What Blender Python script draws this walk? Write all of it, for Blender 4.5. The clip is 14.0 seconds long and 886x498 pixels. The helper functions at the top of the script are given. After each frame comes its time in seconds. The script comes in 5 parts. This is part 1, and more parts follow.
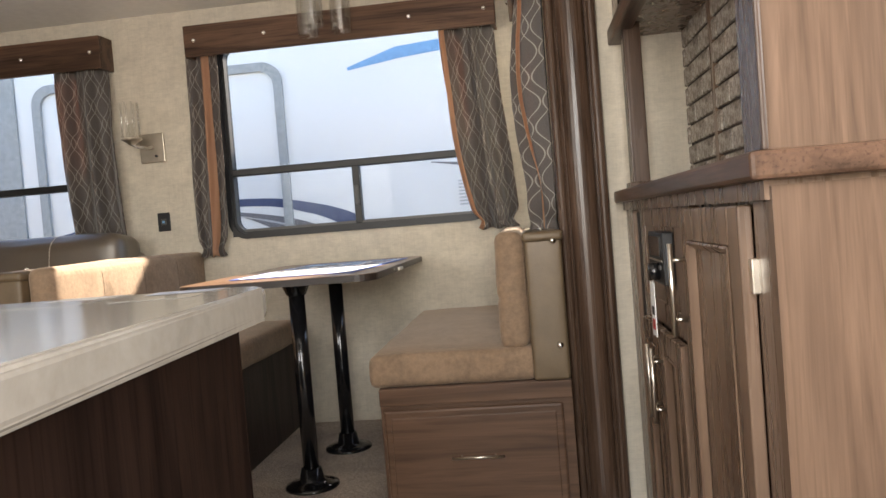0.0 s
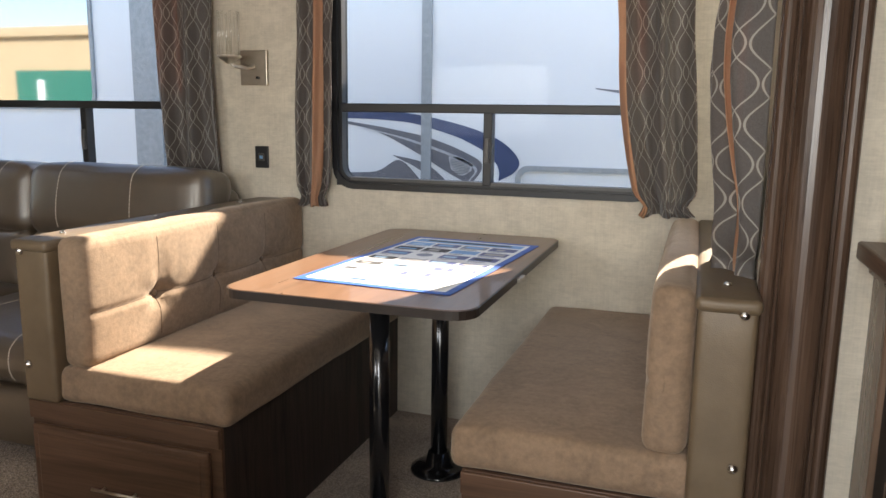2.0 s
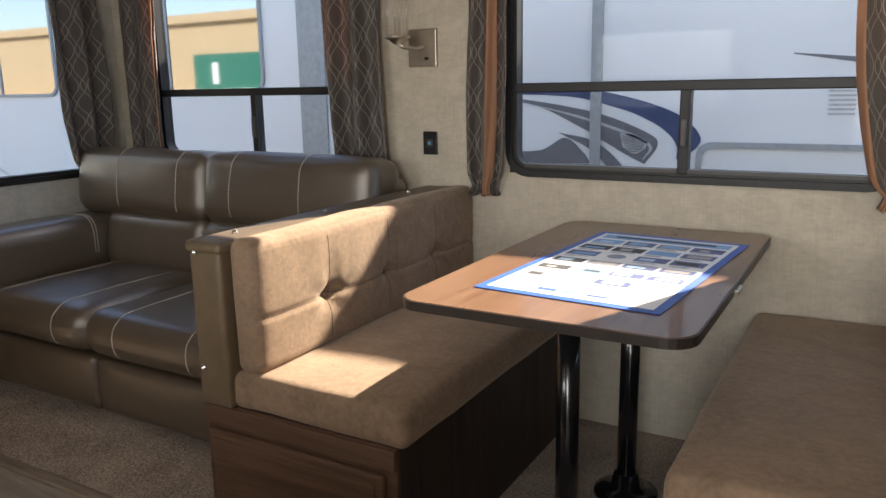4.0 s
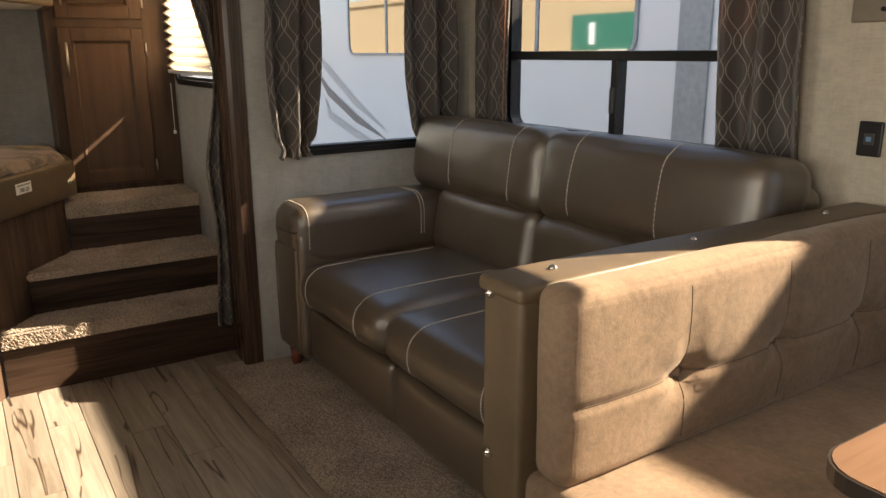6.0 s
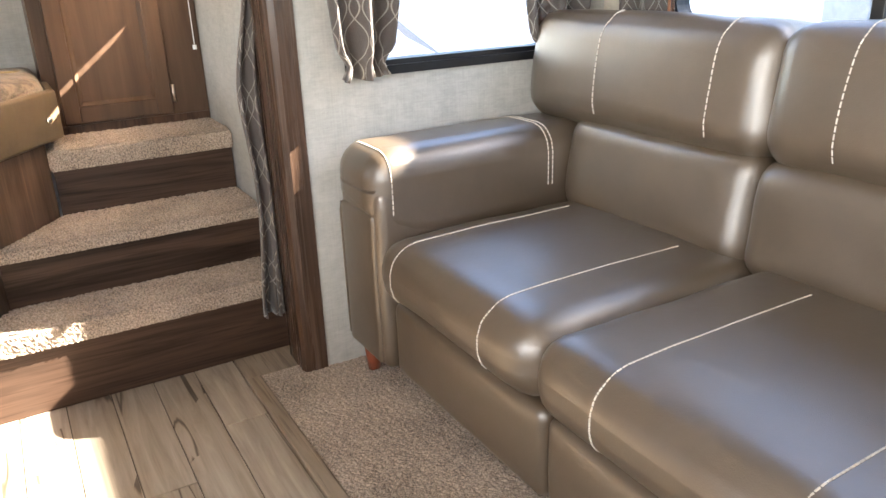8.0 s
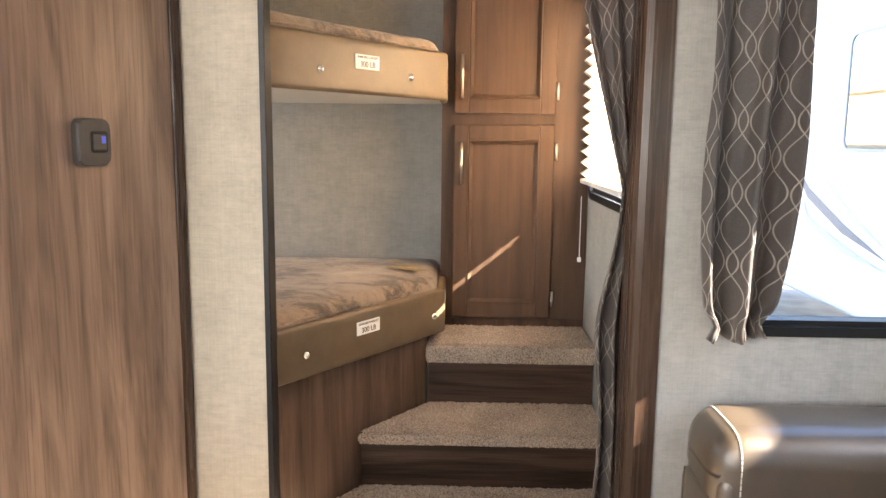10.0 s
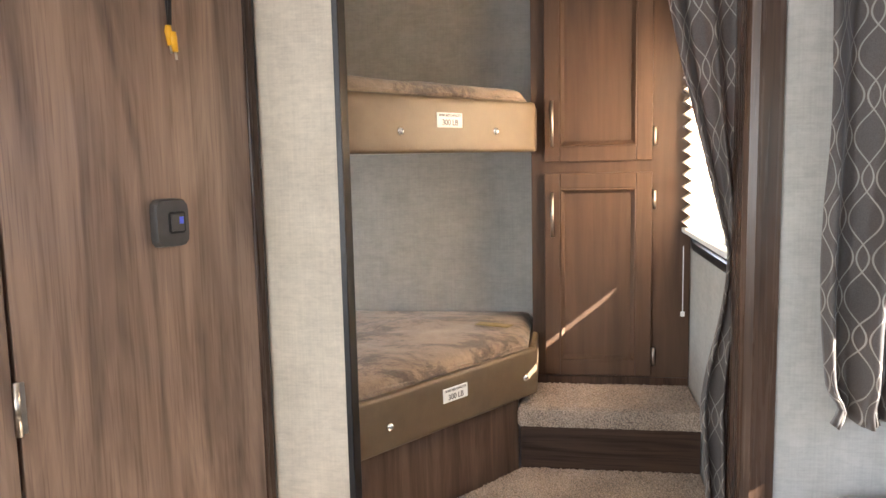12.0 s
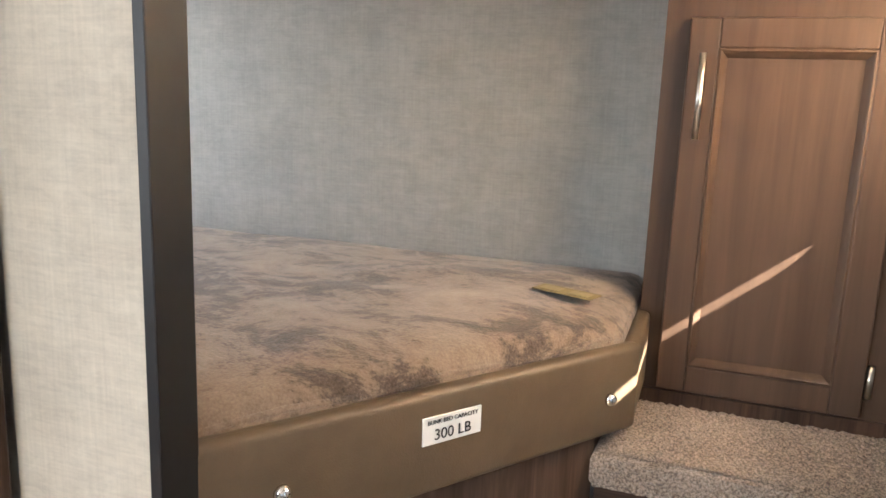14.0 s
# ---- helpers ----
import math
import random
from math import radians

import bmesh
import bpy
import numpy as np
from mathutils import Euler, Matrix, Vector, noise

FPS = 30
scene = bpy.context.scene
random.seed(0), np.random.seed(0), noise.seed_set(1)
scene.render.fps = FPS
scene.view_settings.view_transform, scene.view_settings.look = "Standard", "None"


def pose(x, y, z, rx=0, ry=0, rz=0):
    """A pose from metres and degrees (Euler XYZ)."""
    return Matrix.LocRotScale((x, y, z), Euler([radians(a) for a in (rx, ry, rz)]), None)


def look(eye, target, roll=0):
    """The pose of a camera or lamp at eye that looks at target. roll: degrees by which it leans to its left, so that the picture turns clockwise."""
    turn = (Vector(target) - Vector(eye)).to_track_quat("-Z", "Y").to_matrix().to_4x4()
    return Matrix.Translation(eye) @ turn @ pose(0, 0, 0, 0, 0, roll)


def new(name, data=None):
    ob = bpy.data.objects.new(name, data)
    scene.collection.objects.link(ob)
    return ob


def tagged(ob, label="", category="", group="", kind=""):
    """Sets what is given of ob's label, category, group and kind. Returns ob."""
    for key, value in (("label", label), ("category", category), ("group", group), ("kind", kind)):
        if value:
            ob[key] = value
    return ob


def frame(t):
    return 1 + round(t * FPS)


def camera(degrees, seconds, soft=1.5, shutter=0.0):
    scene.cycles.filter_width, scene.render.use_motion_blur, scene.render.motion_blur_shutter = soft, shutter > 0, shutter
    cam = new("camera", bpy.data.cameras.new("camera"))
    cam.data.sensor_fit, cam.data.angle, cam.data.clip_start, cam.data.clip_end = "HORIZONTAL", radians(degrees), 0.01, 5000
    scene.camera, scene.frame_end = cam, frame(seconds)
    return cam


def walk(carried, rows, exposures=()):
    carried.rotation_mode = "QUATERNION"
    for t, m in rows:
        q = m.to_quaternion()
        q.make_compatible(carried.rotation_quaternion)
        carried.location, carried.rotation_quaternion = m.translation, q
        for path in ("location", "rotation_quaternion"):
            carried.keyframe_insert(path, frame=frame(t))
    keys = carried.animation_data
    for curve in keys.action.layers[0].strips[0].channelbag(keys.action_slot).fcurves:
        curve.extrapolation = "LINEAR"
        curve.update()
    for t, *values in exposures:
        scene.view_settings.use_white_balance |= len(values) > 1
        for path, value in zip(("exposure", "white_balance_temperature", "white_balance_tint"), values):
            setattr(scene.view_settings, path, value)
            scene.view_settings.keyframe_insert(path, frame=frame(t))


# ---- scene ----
cam = camera(60.8, 14.0)
PATH = [
    (0, (0.009, 0.056, 0.91), (-0.219, 2.042, 0.845), -4.6),
    (0.5, (-0.029, 0.203, 0.935), (-0.394, 2.165, 0.793), 0.2),
    (1, (-0.06, 0.407, 1.051), (-0.508, 2.342, 0.824), 1.9),
    (1.5, (-0.032, 0.597, 1.081), (-0.494, 2.521, 0.795), 2.0),
    (2, (-0.025, 0.818, 1.203), (-0.653, 2.685, 0.859), 0.8),
    (2.5, (-0.104, 0.893, 1.229), (-0.803, 2.722, 0.821), -0.1),
    (2.7, (-0.13, 0.912, 1.222), (-0.869, 2.72, 0.795), -0.1),
    (4.8, (-0.298, 1.193, 1.249), (-1.517, 2.73, 0.862), -0.8),
    (5, (-0.335, 1.27, 1.243), (-1.642, 2.734, 0.855), -0.6),
    (5.5, (-0.491, 1.467, 1.268), (-2.054, 2.639, 0.842), -1.0),
    (6, (-0.7, 1.574, 1.249), (-2.326, 2.624, 0.746), -0.2),
    (6.5, (-0.967, 1.683, 1.221), (-2.603, 2.632, 0.572), -1.0),
    (7, (-1.189, 1.807, 1.182), (-2.827, 2.671, 0.427), -3.1),
    (7.5, (-1.418, 1.874, 1.109), (-3.034, 2.743, 0.314), -3.2),
    (8, (-1.637, 1.85, 1.12), (-3.267, 2.776, 0.421), -2.1),
    (8.5, (-1.75, 1.85, 1.189), (-3.5, 2.667, 0.671), -2.2),
    (9, (-1.815, 1.952, 1.229), (-3.72, 2.371, 0.787), -2.0),
    (9.2, (-1.831, 1.98, 1.229), (-3.769, 2.236, 0.809), -1.0),
    (11.3, (-1.591, 2.064, 1.499), (-3.572, 1.855, 1.317), 0.1),
    (11.5, (-1.637, 2.054, 1.474), (-3.618, 1.826, 1.321), -0.4),
    (12, (-1.872, 2.072, 1.417), (-3.834, 1.762, 1.182), -1.3),
    (12.5, (-2.151, 2.105, 1.381), (-4.085, 1.709, 1.059), -0.1),
    (13, (-2.397, 2.098, 1.357), (-4.318, 1.674, 0.994), 1.0),
    (13.5, (-2.713, 2.105, 1.287), (-4.607, 1.611, 0.877), 2.2),
    (14, (-2.996, 2.077, 1.201), (-4.848, 1.427, 0.815), 2.2),
]
EXPO = [(0, 2.45, 7550, 14), (1, 2.35, 7350, 13), (2.5, 2.35, 7150, 12), (5, 1.7, 7600, 14), (5.5, 1.68, 8600, 14), (6.5, 2.1, 7900, 14), (7.0, 2.55, 7700, 13), (7.5, 3.55, 6950, 12), (8.0, 4.1, 6900, 12), (8.5, 4.0, 7100, 13), (9.2, 3.7, 7150, 14), (11.5, 3.62, 6550, 13), (14, 3.72, 6250, 11)]
walk(cam, [(t, look(eye, target, roll)) for t, eye, target, roll in PATH], EXPO)

# ---- light ----
SUN = Vector((0.35, 1.0, 0.80)).normalized()   # the way towards the sun
elev = math.asin(SUN.z)
world = bpy.data.worlds.new("sky")
scene.world = world
world.use_nodes = True
wn = world.node_tree.nodes
sky = wn.new("ShaderNodeTexSky")
sky.sky_type = "NISHITA"
sky.sun_disc = False
sky.sun_elevation = elev
sky.sun_rotation = math.atan2(SUN.x, SUN.y)
world.node_tree.links.new(sky.outputs[0], wn["Background"].inputs[0])
wn["Background"].inputs[1].default_value = 0.15
sun = new("sun", bpy.data.lights.new("sun", "SUN"))
sun.data.energy, sun.data.angle, sun.data.color = 5.0, radians(0.6), (1.0, 0.94, 0.84)
sun.matrix_world = look(SUN * 30, (0, 0, 0))



def sky_lamp(name, eye, target, w, h, watts):
    """An area lamp standing in for daylight at an opening."""
    ob = new(name, bpy.data.lights.new(name, "AREA"))
    ob.data.shape, ob.data.size, ob.data.size_y, ob.data.energy = "RECTANGLE", w, h, watts
    ob.data.color = (0.93, 0.96, 1.0)
    ob.matrix_world = look(eye, target)


sky_lamp("daylight_entry_door", (-0.05, -0.43, 1.35), (-0.05, 2.0, 1.1), 0.74, 1.1, 8.5)
# fill lamp added in an assumed, unseen kitchen-side window
sky_lamp("fill_kitchen_side", (-1.9, -0.43, 1.35), (-1.9, 2.0, 1.2), 1.1, 0.62, 5)
# fill lamp added to brighten the bunks through a made-up window
sky_lamp("fill_bunk_foot", (-4.15, 0.17, 1.19), (-4.15, 2.0, 1.25), 0.6, 0.38, 0.6)
sky_lamp("daylight_stair_window", (-4.11, 2.522, 1.48), (-4.11, 0.0, 1.30), 0.60, 0.68, 2)
# added fill lamp; no light source is known at the front wall
sky_lamp("fill_front_wall", (1.63, 0.3, 1.45), (-2.0, 0.9, 1.2), 0.8, 0.7, 4.5)


# ---- materials ----
def mat(name):
    m = bpy.data.materials.new(name)
    m.use_nodes = True
    return m, m.node_tree.nodes, m.node_tree.links, m.node_tree.nodes["Principled BSDF"]


def coords(n, l, scale=(1, 1, 1), kind="Object", rot=(0, 0, 0)):
    tc, mp = n.new("ShaderNodeTexCoord"), n.new("ShaderNodeMapping")
    mp.inputs["Scale"].default_value = scale
    mp.inputs["Rotation"].default_value = [radians(a) for a in rot]
    l.new(tc.outputs[kind], mp.inputs[0])
    return mp.outputs[0]


def tex_noise(n, l, vec, scale, detail=4, rough=0.55, dist=0.0):
    t = n.new("ShaderNodeTexNoise")
    t.inputs["Scale"].default_value, t.inputs["Detail"].default_value = scale, detail
    t.inputs["Roughness"].default_value, t.inputs["Distortion"].default_value = rough, dist
    l.new(vec, t.inputs["Vector"])
    return t.outputs["Fac"]


def ramp(n, l, fac, stops):
    r = n.new("ShaderNodeValToRGB")
    while len(r.color_ramp.elements) < len(stops):
        r.color_ramp.elements.new(0.5)
    for e, (p, c) in zip(r.color_ramp.elements, stops):
        e.position, e.color = p, (*c, 1)
    l.new(fac, r.inputs[0])
    return r.outputs[0]


def mixc(n, l, fac, a, b, mode="MIX"):
    m = n.new("ShaderNodeMix")
    m.data_type, m.blend_type = "RGBA", mode
    for sock, v in ((m.inputs[0], fac), (m.inputs[6], a), (m.inputs[7], b)):
        if isinstance(v, (int, float)):
            sock.default_value = v
        elif isinstance(v, tuple):
            sock.default_value = (*v, 1)
        else:
            l.new(v, sock)
    return m.outputs[2]


def calc(n, l, op, a, b=None):
    m = n.new("ShaderNodeMath")
    m.operation = op
    for i, v in enumerate((a, b)):
        if v is None:
            continue
        if isinstance(v, (int, float)):
            m.inputs[i].default_value = v
        else:
            l.new(v, m.inputs[i])
    return m.outputs[0]


def bump(n, l, p, height, strength=0.3, dist=0.002):
    b = n.new("ShaderNodeBump")
    b.inputs["Strength"].default_value, b.inputs["Distance"].default_value = strength, dist
    l.new(height, b.inputs["Height"])
    l.new(b.outputs[0], p.inputs["Normal"])


def plain(name, colour, rough=0.5, metal=0.0, var=0.15, scale=30, bumps=0.05, coat=0.0):
    m, n, l, p = mat(name)
    f = tex_noise(n, l, coords(n, l), scale)
    lo, hi = tuple(c * (1 - var) for c in colour), tuple(min(1, c * (1 + var)) for c in colour)
    l.new(ramp(n, l, f, [(0.3, lo), (0.7, hi)]), p.inputs["Base Color"])
    p.inputs["Roughness"].default_value, p.inputs["Metallic"].default_value = rough, metal
    p.inputs["Coat Weight"].default_value = coat
    if bumps:
        bump(n, l, p, f, bumps)
    return m


def wood(name, dark, light, axis="z", rough=0.38, fine=60, coat=0.0, figure=0.6, pore=0.7, broad=9, gloss=0.22):
    """Straight-grained wood or wood print, the grain along an axis, with broad darker and lighter figure."""
    m, n, l, p = mat(name)
    s = {"x": (1.4, fine, fine), "y": (fine, 1.4, fine), "z": (fine, fine, 1.4)}[axis]
    w = {"x": (0.7, broad, broad), "y": (broad, 0.7, broad), "z": (broad, broad, 0.7)}[axis]
    v = {"x": (5, 190, 190), "y": (190, 5, 190), "z": (190, 190, 5)}[axis]
    f1 = tex_noise(n, l, coords(n, l, s), 1.0, 5, 0.62, 0.7)
    f2 = tex_noise(n, l, coords(n, l, w), 1.0, 4, 0.6, 2.2)
    f3 = tex_noise(n, l, coords(n, l, v), 1.0, 2, 0.5)
    mid = tuple((x * 0.55 + y * 0.45) for x, y in zip(dark, light))
    c1 = ramp(n, l, f1, [(0.28, dark), (0.5, mid), (0.74, light)])
    c2 = ramp(n, l, f2, [(0.34, tuple(x * 0.55 for x in dark)), (0.46, mid), (0.58, light), (0.7, tuple(x * 0.8 for x in mid))])
    col = mixc(n, l, figure, c1, c2)
    pores = ramp(n, l, f3, [(0.34, (0.55, 0.52, 0.5)), (0.45, (1, 1, 1))])
    l.new(mixc(n, l, pore, col, pores, "MULTIPLY"), p.inputs["Base Color"])
    l.new(calc(n, l, "ADD", calc(n, l, "MULTIPLY", f1, 0.2), rough - 0.1), p.inputs["Roughness"])
    p.inputs["Coat Weight"].default_value = coat
    p.inputs["Specular IOR Level"].default_value = gloss
    bump(n, l, p, f1, 0.15, 0.001)
    return m


def wallpaper(name, base):
    m, n, l, p = mat(name)
    h = tex_noise(n, l, coords(n, l, (14, 14, 260)), 1.0, 3, 0.6)
    v = tex_noise(n, l, coords(n, l, (220, 220, 10)), 1.0, 3, 0.6)
    big = tex_noise(n, l, coords(n, l, (1, 1, 1)), 9, 5, 0.7)
    weave = calc(n, l, "ADD", calc(n, l, "MULTIPLY", h, 0.5), calc(n, l, "MULTIPLY", v, 0.5))
    c = ramp(n, l, weave, [(0.36, tuple(x * 0.78 for x in base)), (0.62, tuple(min(1, x * 1.1) for x in base))])
    c = mixc(n, l, 0.5, c, ramp(n, l, big, [(0.35, tuple(x * 0.74 for x in base)), (0.68, tuple(min(1, x * 1.16) for x in base))]))
    slub = tex_noise(n, l, coords(n, l, (26, 26, 60)), 1.0, 5, 0.75, 0.5)
    c = mixc(n, l, 0.22, c, ramp(n, l, slub, [(0.40, tuple(x * 0.70 for x in base)), (0.52, base), (0.64, tuple(min(1, x * 1.2) for x in base))]))
    l.new(c, p.inputs["Base Color"])
    p.inputs["Roughness"].default_value = 0.75
    bump(n, l, p, weave, 0.15, 0.001)
    return m


def suede(name, colour):
    m, n, l, p = mat(name)
    big = tex_noise(n, l, coords(n, l), 7, 5, 0.7, 0.8)
    fine = tex_noise(n, l, coords(n, l), 420, 3)
    mid = tex_noise(n, l, coords(n, l), 60, 4, 0.7)
    c = ramp(n, l, big, [(0.32, tuple(x * 0.66 for x in colour)), (0.5, colour), (0.7, tuple(min(1, x * 1.3) for x in colour))])
    c = mixc(n, l, 0.42, c, ramp(n, l, mid, [(0.32, tuple(x * 0.58 for x in colour)), (0.68, tuple(x * 1.35 for x in colour))]))
    l.new(c, p.inputs["Base Color"])
    p.inputs["Roughness"].default_value = 0.9
    p.inputs["Sheen Weight"].default_value = 0.35
    p.inputs["Sheen Roughness"].default_value = 0.4
    p.inputs["Sheen Tint"].default_value = (0.9, 0.75, 0.6, 1)
    bump(n, l, p, calc(n, l, "ADD", fine, calc(n, l, "MULTIPLY", mid, 1.5)), 0.35, 0.0015)
    return m


def leather(name, colour, rough=0.36, coat=0.3):
    m, n, l, p = mat(name)
    v = n.new("ShaderNodeTexVoronoi")
    v.inputs["Scale"].default_value = 420
    l.new(coords(n, l), v.inputs["Vector"])
    w = tex_noise(n, l, coords(n, l), 14, 4, 0.6)
    l.new(ramp(n, l, w, [(0.3, tuple(x * 0.85 for x in colour)), (0.7, tuple(x * 1.12 for x in colour))]), p.inputs["Base Color"])
    l.new(calc(n, l, "ADD", calc(n, l, "MULTIPLY", w, 0.16), rough - 0.08), p.inputs["Roughness"])
    p.inputs["Specular IOR Level"].default_value = 0.35 + 0.9 * coat
    p.inputs["Specular Tint"].default_value = (1.0, 0.92, 0.82, 1)
    p.inputs["Coat Weight"].default_value = coat
    p.inputs["Coat Roughness"].default_value = rough + 0.03
    p.inputs["Coat IOR"].default_value = 1.5 + 0.4 * coat
    bump(n, l, p, calc(n, l, "ADD", calc(n, l, "MULTIPLY", v.outputs["Distance"], 0.35), calc(n, l, "MULTIPLY", w, 2.2)), 0.28, 0.003)
    return m


def carpet_mat(name, dark, light):
    m, n, l, p = mat(name)
    f = tex_noise(n, l, coords(n, l), 215, 3, 0.8)
    g = tex_noise(n, l, coords(n, l), 5, 3)
    c = ramp(n, l, f, [(0.39, dark), (0.48, tuple(a * 0.6 + b * 0.4 for a, b in zip(dark, light))), (0.58, light)])
    l.new(mixc(n, l, 0.25, c, ramp(n, l, g, [(0.35, dark), (0.65, light)])), p.inputs["Base Color"])
    p.inputs["Roughness"].default_value = 0.95
    p.inputs["Sheen Weight"].default_value = 0.2
    bump(n, l, p, f, 0.9, 0.006)
    return m


def curtain_mat(name):
    """Dark grey cloth with a pale interlaced ogee line pattern; light comes through."""
    m, n, l, p = mat(name)
    tc, sep = n.new("ShaderNodeTexCoord"), n.new("ShaderNodeSeparateXYZ")
    l.new(tc.outputs["UV"], sep.inputs[0])
    u, v = sep.outputs[0], sep.outputs[1]
    lines = None
    for col in (0, 1):
        wave = calc(n, l, "SINE", calc(n, l, "ADD", calc(n, l, "MULTIPLY", v, 2 * math.pi / 0.165), math.pi * col))
        half = calc(n, l, "ADD", calc(n, l, "MULTIPLY", wave, 0.021), 0.010)
        for sgn in (1, -1):
            a = calc(n, l, "ADD", calc(n, l, "DIVIDE", calc(n, l, "ADD", u, calc(n, l, "MULTIPLY", half, sgn)), 0.096), 0.5 * col)
            d = calc(n, l, "ABSOLUTE", calc(n, l, "SINE", calc(n, l, "MULTIPLY", a, math.pi)))
            k = calc(n, l, "LESS_THAN", d, 0.056)
            lines = k if lines is None else calc(n, l, "MAXIMUM", lines, k)
    weave = tex_noise(n, l, coords(n, l, (1, 1, 1)), 500, 2)
    base = ramp(n, l, weave, [(0.3, (0.046, 0.041, 0.039)), (0.7, (0.096, 0.086, 0.080))])
    col = mixc(n, l, calc(n, l, "MULTIPLY", lines, 0.8), base, (0.42, 0.37, 0.315))
    l.new(col, p.inputs["Base Color"])
    p.inputs["Roughness"].default_value = 0.6
    p.inputs["Sheen Weight"].default_value = 0.3
    bump(n, l, p, lines, 0.3, 0.001)
    tr, mx = n.new("ShaderNodeBsdfTranslucent"), n.new("ShaderNodeMixShader")
    tr.inputs[0].default_value = (0.62, 0.27, 0.12, 1)
    mx.inputs[0].default_value = 0.12
    l.new(p.outputs[0], mx.inputs[1])
    l.new(tr.outputs[0], mx.inputs[2])
    l.new(mx.outputs[0], n["Material Output"].inputs[0])
    return m


def lining_mat(name):
    m, n, l, p = mat(name)
    l.new(ramp(n, l, tex_noise(n, l, coords(n, l), 300, 2), [(0.3, (0.42, 0.24, 0.15)), (0.7, (0.55, 0.33, 0.21))]), p.inputs["Base Color"])
    p.inputs["Roughness"].default_value = 0.7
    tr, mx = n.new("ShaderNodeBsdfTranslucent"), n.new("ShaderNodeMixShader")
    tr.inputs[0].default_value = (0.8, 0.42, 0.22, 1)
    mx.inputs[0].default_value = 0.45
    l.new(p.outputs[0], mx.inputs[1])
    l.new(tr.outputs[0], mx.inputs[2])
    l.new(mx.outputs[0], n["Material Output"].inputs[0])
    return m


def glass_mat(name, tint=(0.74, 0.775, 0.81), gloss=0.006):
    m, n, l, p = mat(name)
    t, g, mx, fr = (n.new(k) for k in ("ShaderNodeBsdfTransparent", "ShaderNodeBsdfGlossy", "ShaderNodeMixShader", "ShaderNodeFresnel"))
    t.inputs[0].default_value = (*tint, 1)
    g.inputs["Roughness"].default_value = 0.0
    if gloss:
        mx.inputs[0].default_value = gloss
    else:
        fr.inputs[0].default_value = 1.45
        l.new(fr.outputs[0], mx.inputs[0])
    l.new(t.outputs[0], mx.inputs[1])
    l.new(g.outputs[0], mx.inputs[2])
    l.new(mx.outputs[0], n["Material Output"].inputs[0])
    return m


def shade_mat(name):
    m, n, l, p = mat(name)
    p.inputs["Base Color"].default_value = (0.8, 0.76, 0.7, 1)
    p.inputs["Roughness"].default_value = 0.8
    tr, mx = n.new("ShaderNodeBsdfTranslucent"), n.new("ShaderNodeMixShader")
    tr.inputs[0].default_value = (0.95, 0.84, 0.70, 1)
    mx.inputs[0].default_value = 0.72
    l.new(p.outputs[0], mx.inputs[1])
    l.new(tr.outputs[0], mx.inputs[2])
    l.new(mx.outputs[0], n["Material Output"].inputs[0])
    return m


def plank_mat(name):
    m, n, l, p = mat(name)
    oi = n.new("ShaderNodeObjectInfo")
    tc, mp, add = n.new("ShaderNodeTexCoord"), n.new("ShaderNodeMapping"), n.new("ShaderNodeVectorMath")
    add.operation = "ADD"
    sc = n.new("ShaderNodeMath")
    sc.operation = "MULTIPLY"
    sc.inputs[1].default_value = 37.0
    l.new(oi.outputs["Random"], sc.inputs[0])
    l.new(tc.outputs["Object"], add.inputs[0])
    l.new(sc.outputs[0], add.inputs[1])
    l.new(add.outputs[0], mp.inputs[0])
    mp.inputs["Scale"].default_value = (2.5, 38, 38)
    f = tex_noise(n, l, mp.outputs[0], 1.0, 6, 0.65, 0.8)
    mp2 = n.new("ShaderNodeMapping")
    mp2.inputs["Scale"].default_value = (0.75, 9, 9)
    l.new(add.outputs[0], mp2.inputs[0])
    g = tex_noise(n, l, mp2.outputs[0], 1.0, 2.5, 0.5, 0.5)
    c = ramp(n, l, f, [(0.25, (0.20, 0.165, 0.13)), (0.5, (0.33, 0.285, 0.235)), (0.75, (0.45, 0.395, 0.335))])
    split = calc(n, l, "ABSOLUTE", calc(n, l, "SUBTRACT", g, 0.47))
    mp3 = n.new("ShaderNodeMapping")
    mp3.inputs["Scale"].default_value = (2.0, 5, 5)
    l.new(add.outputs[0], mp3.inputs[0])
    gate = tex_noise(n, l, mp3.outputs[0], 1.0, 2, 0.5)
    wide = calc(n, l, "ADD", split, calc(n, l, "MULTIPLY", calc(n, l, "LESS_THAN", gate, 0.50), 0.05))
    crack = ramp(n, l, wide, [(0.003, (0.12, 0.09, 0.065)), (0.007, (0.48, 0.41, 0.35)), (0.014, (1, 1, 1))])
    c = mixc(n, l, 0.9, c, crack, "MULTIPLY")
    tone = ramp(n, l, oi.outputs["Random"], [(0.0, (0.78, 0.74, 0.7)), (1.0, (1.12, 1.1, 1.08))])
    l.new(mixc(n, l, 1.0, c, tone, "MULTIPLY"), p.inputs["Base Color"])
    p.inputs["Roughness"].default_value = 0.42
    bump(n, l, p, f, 0.1, 0.001)
    return m


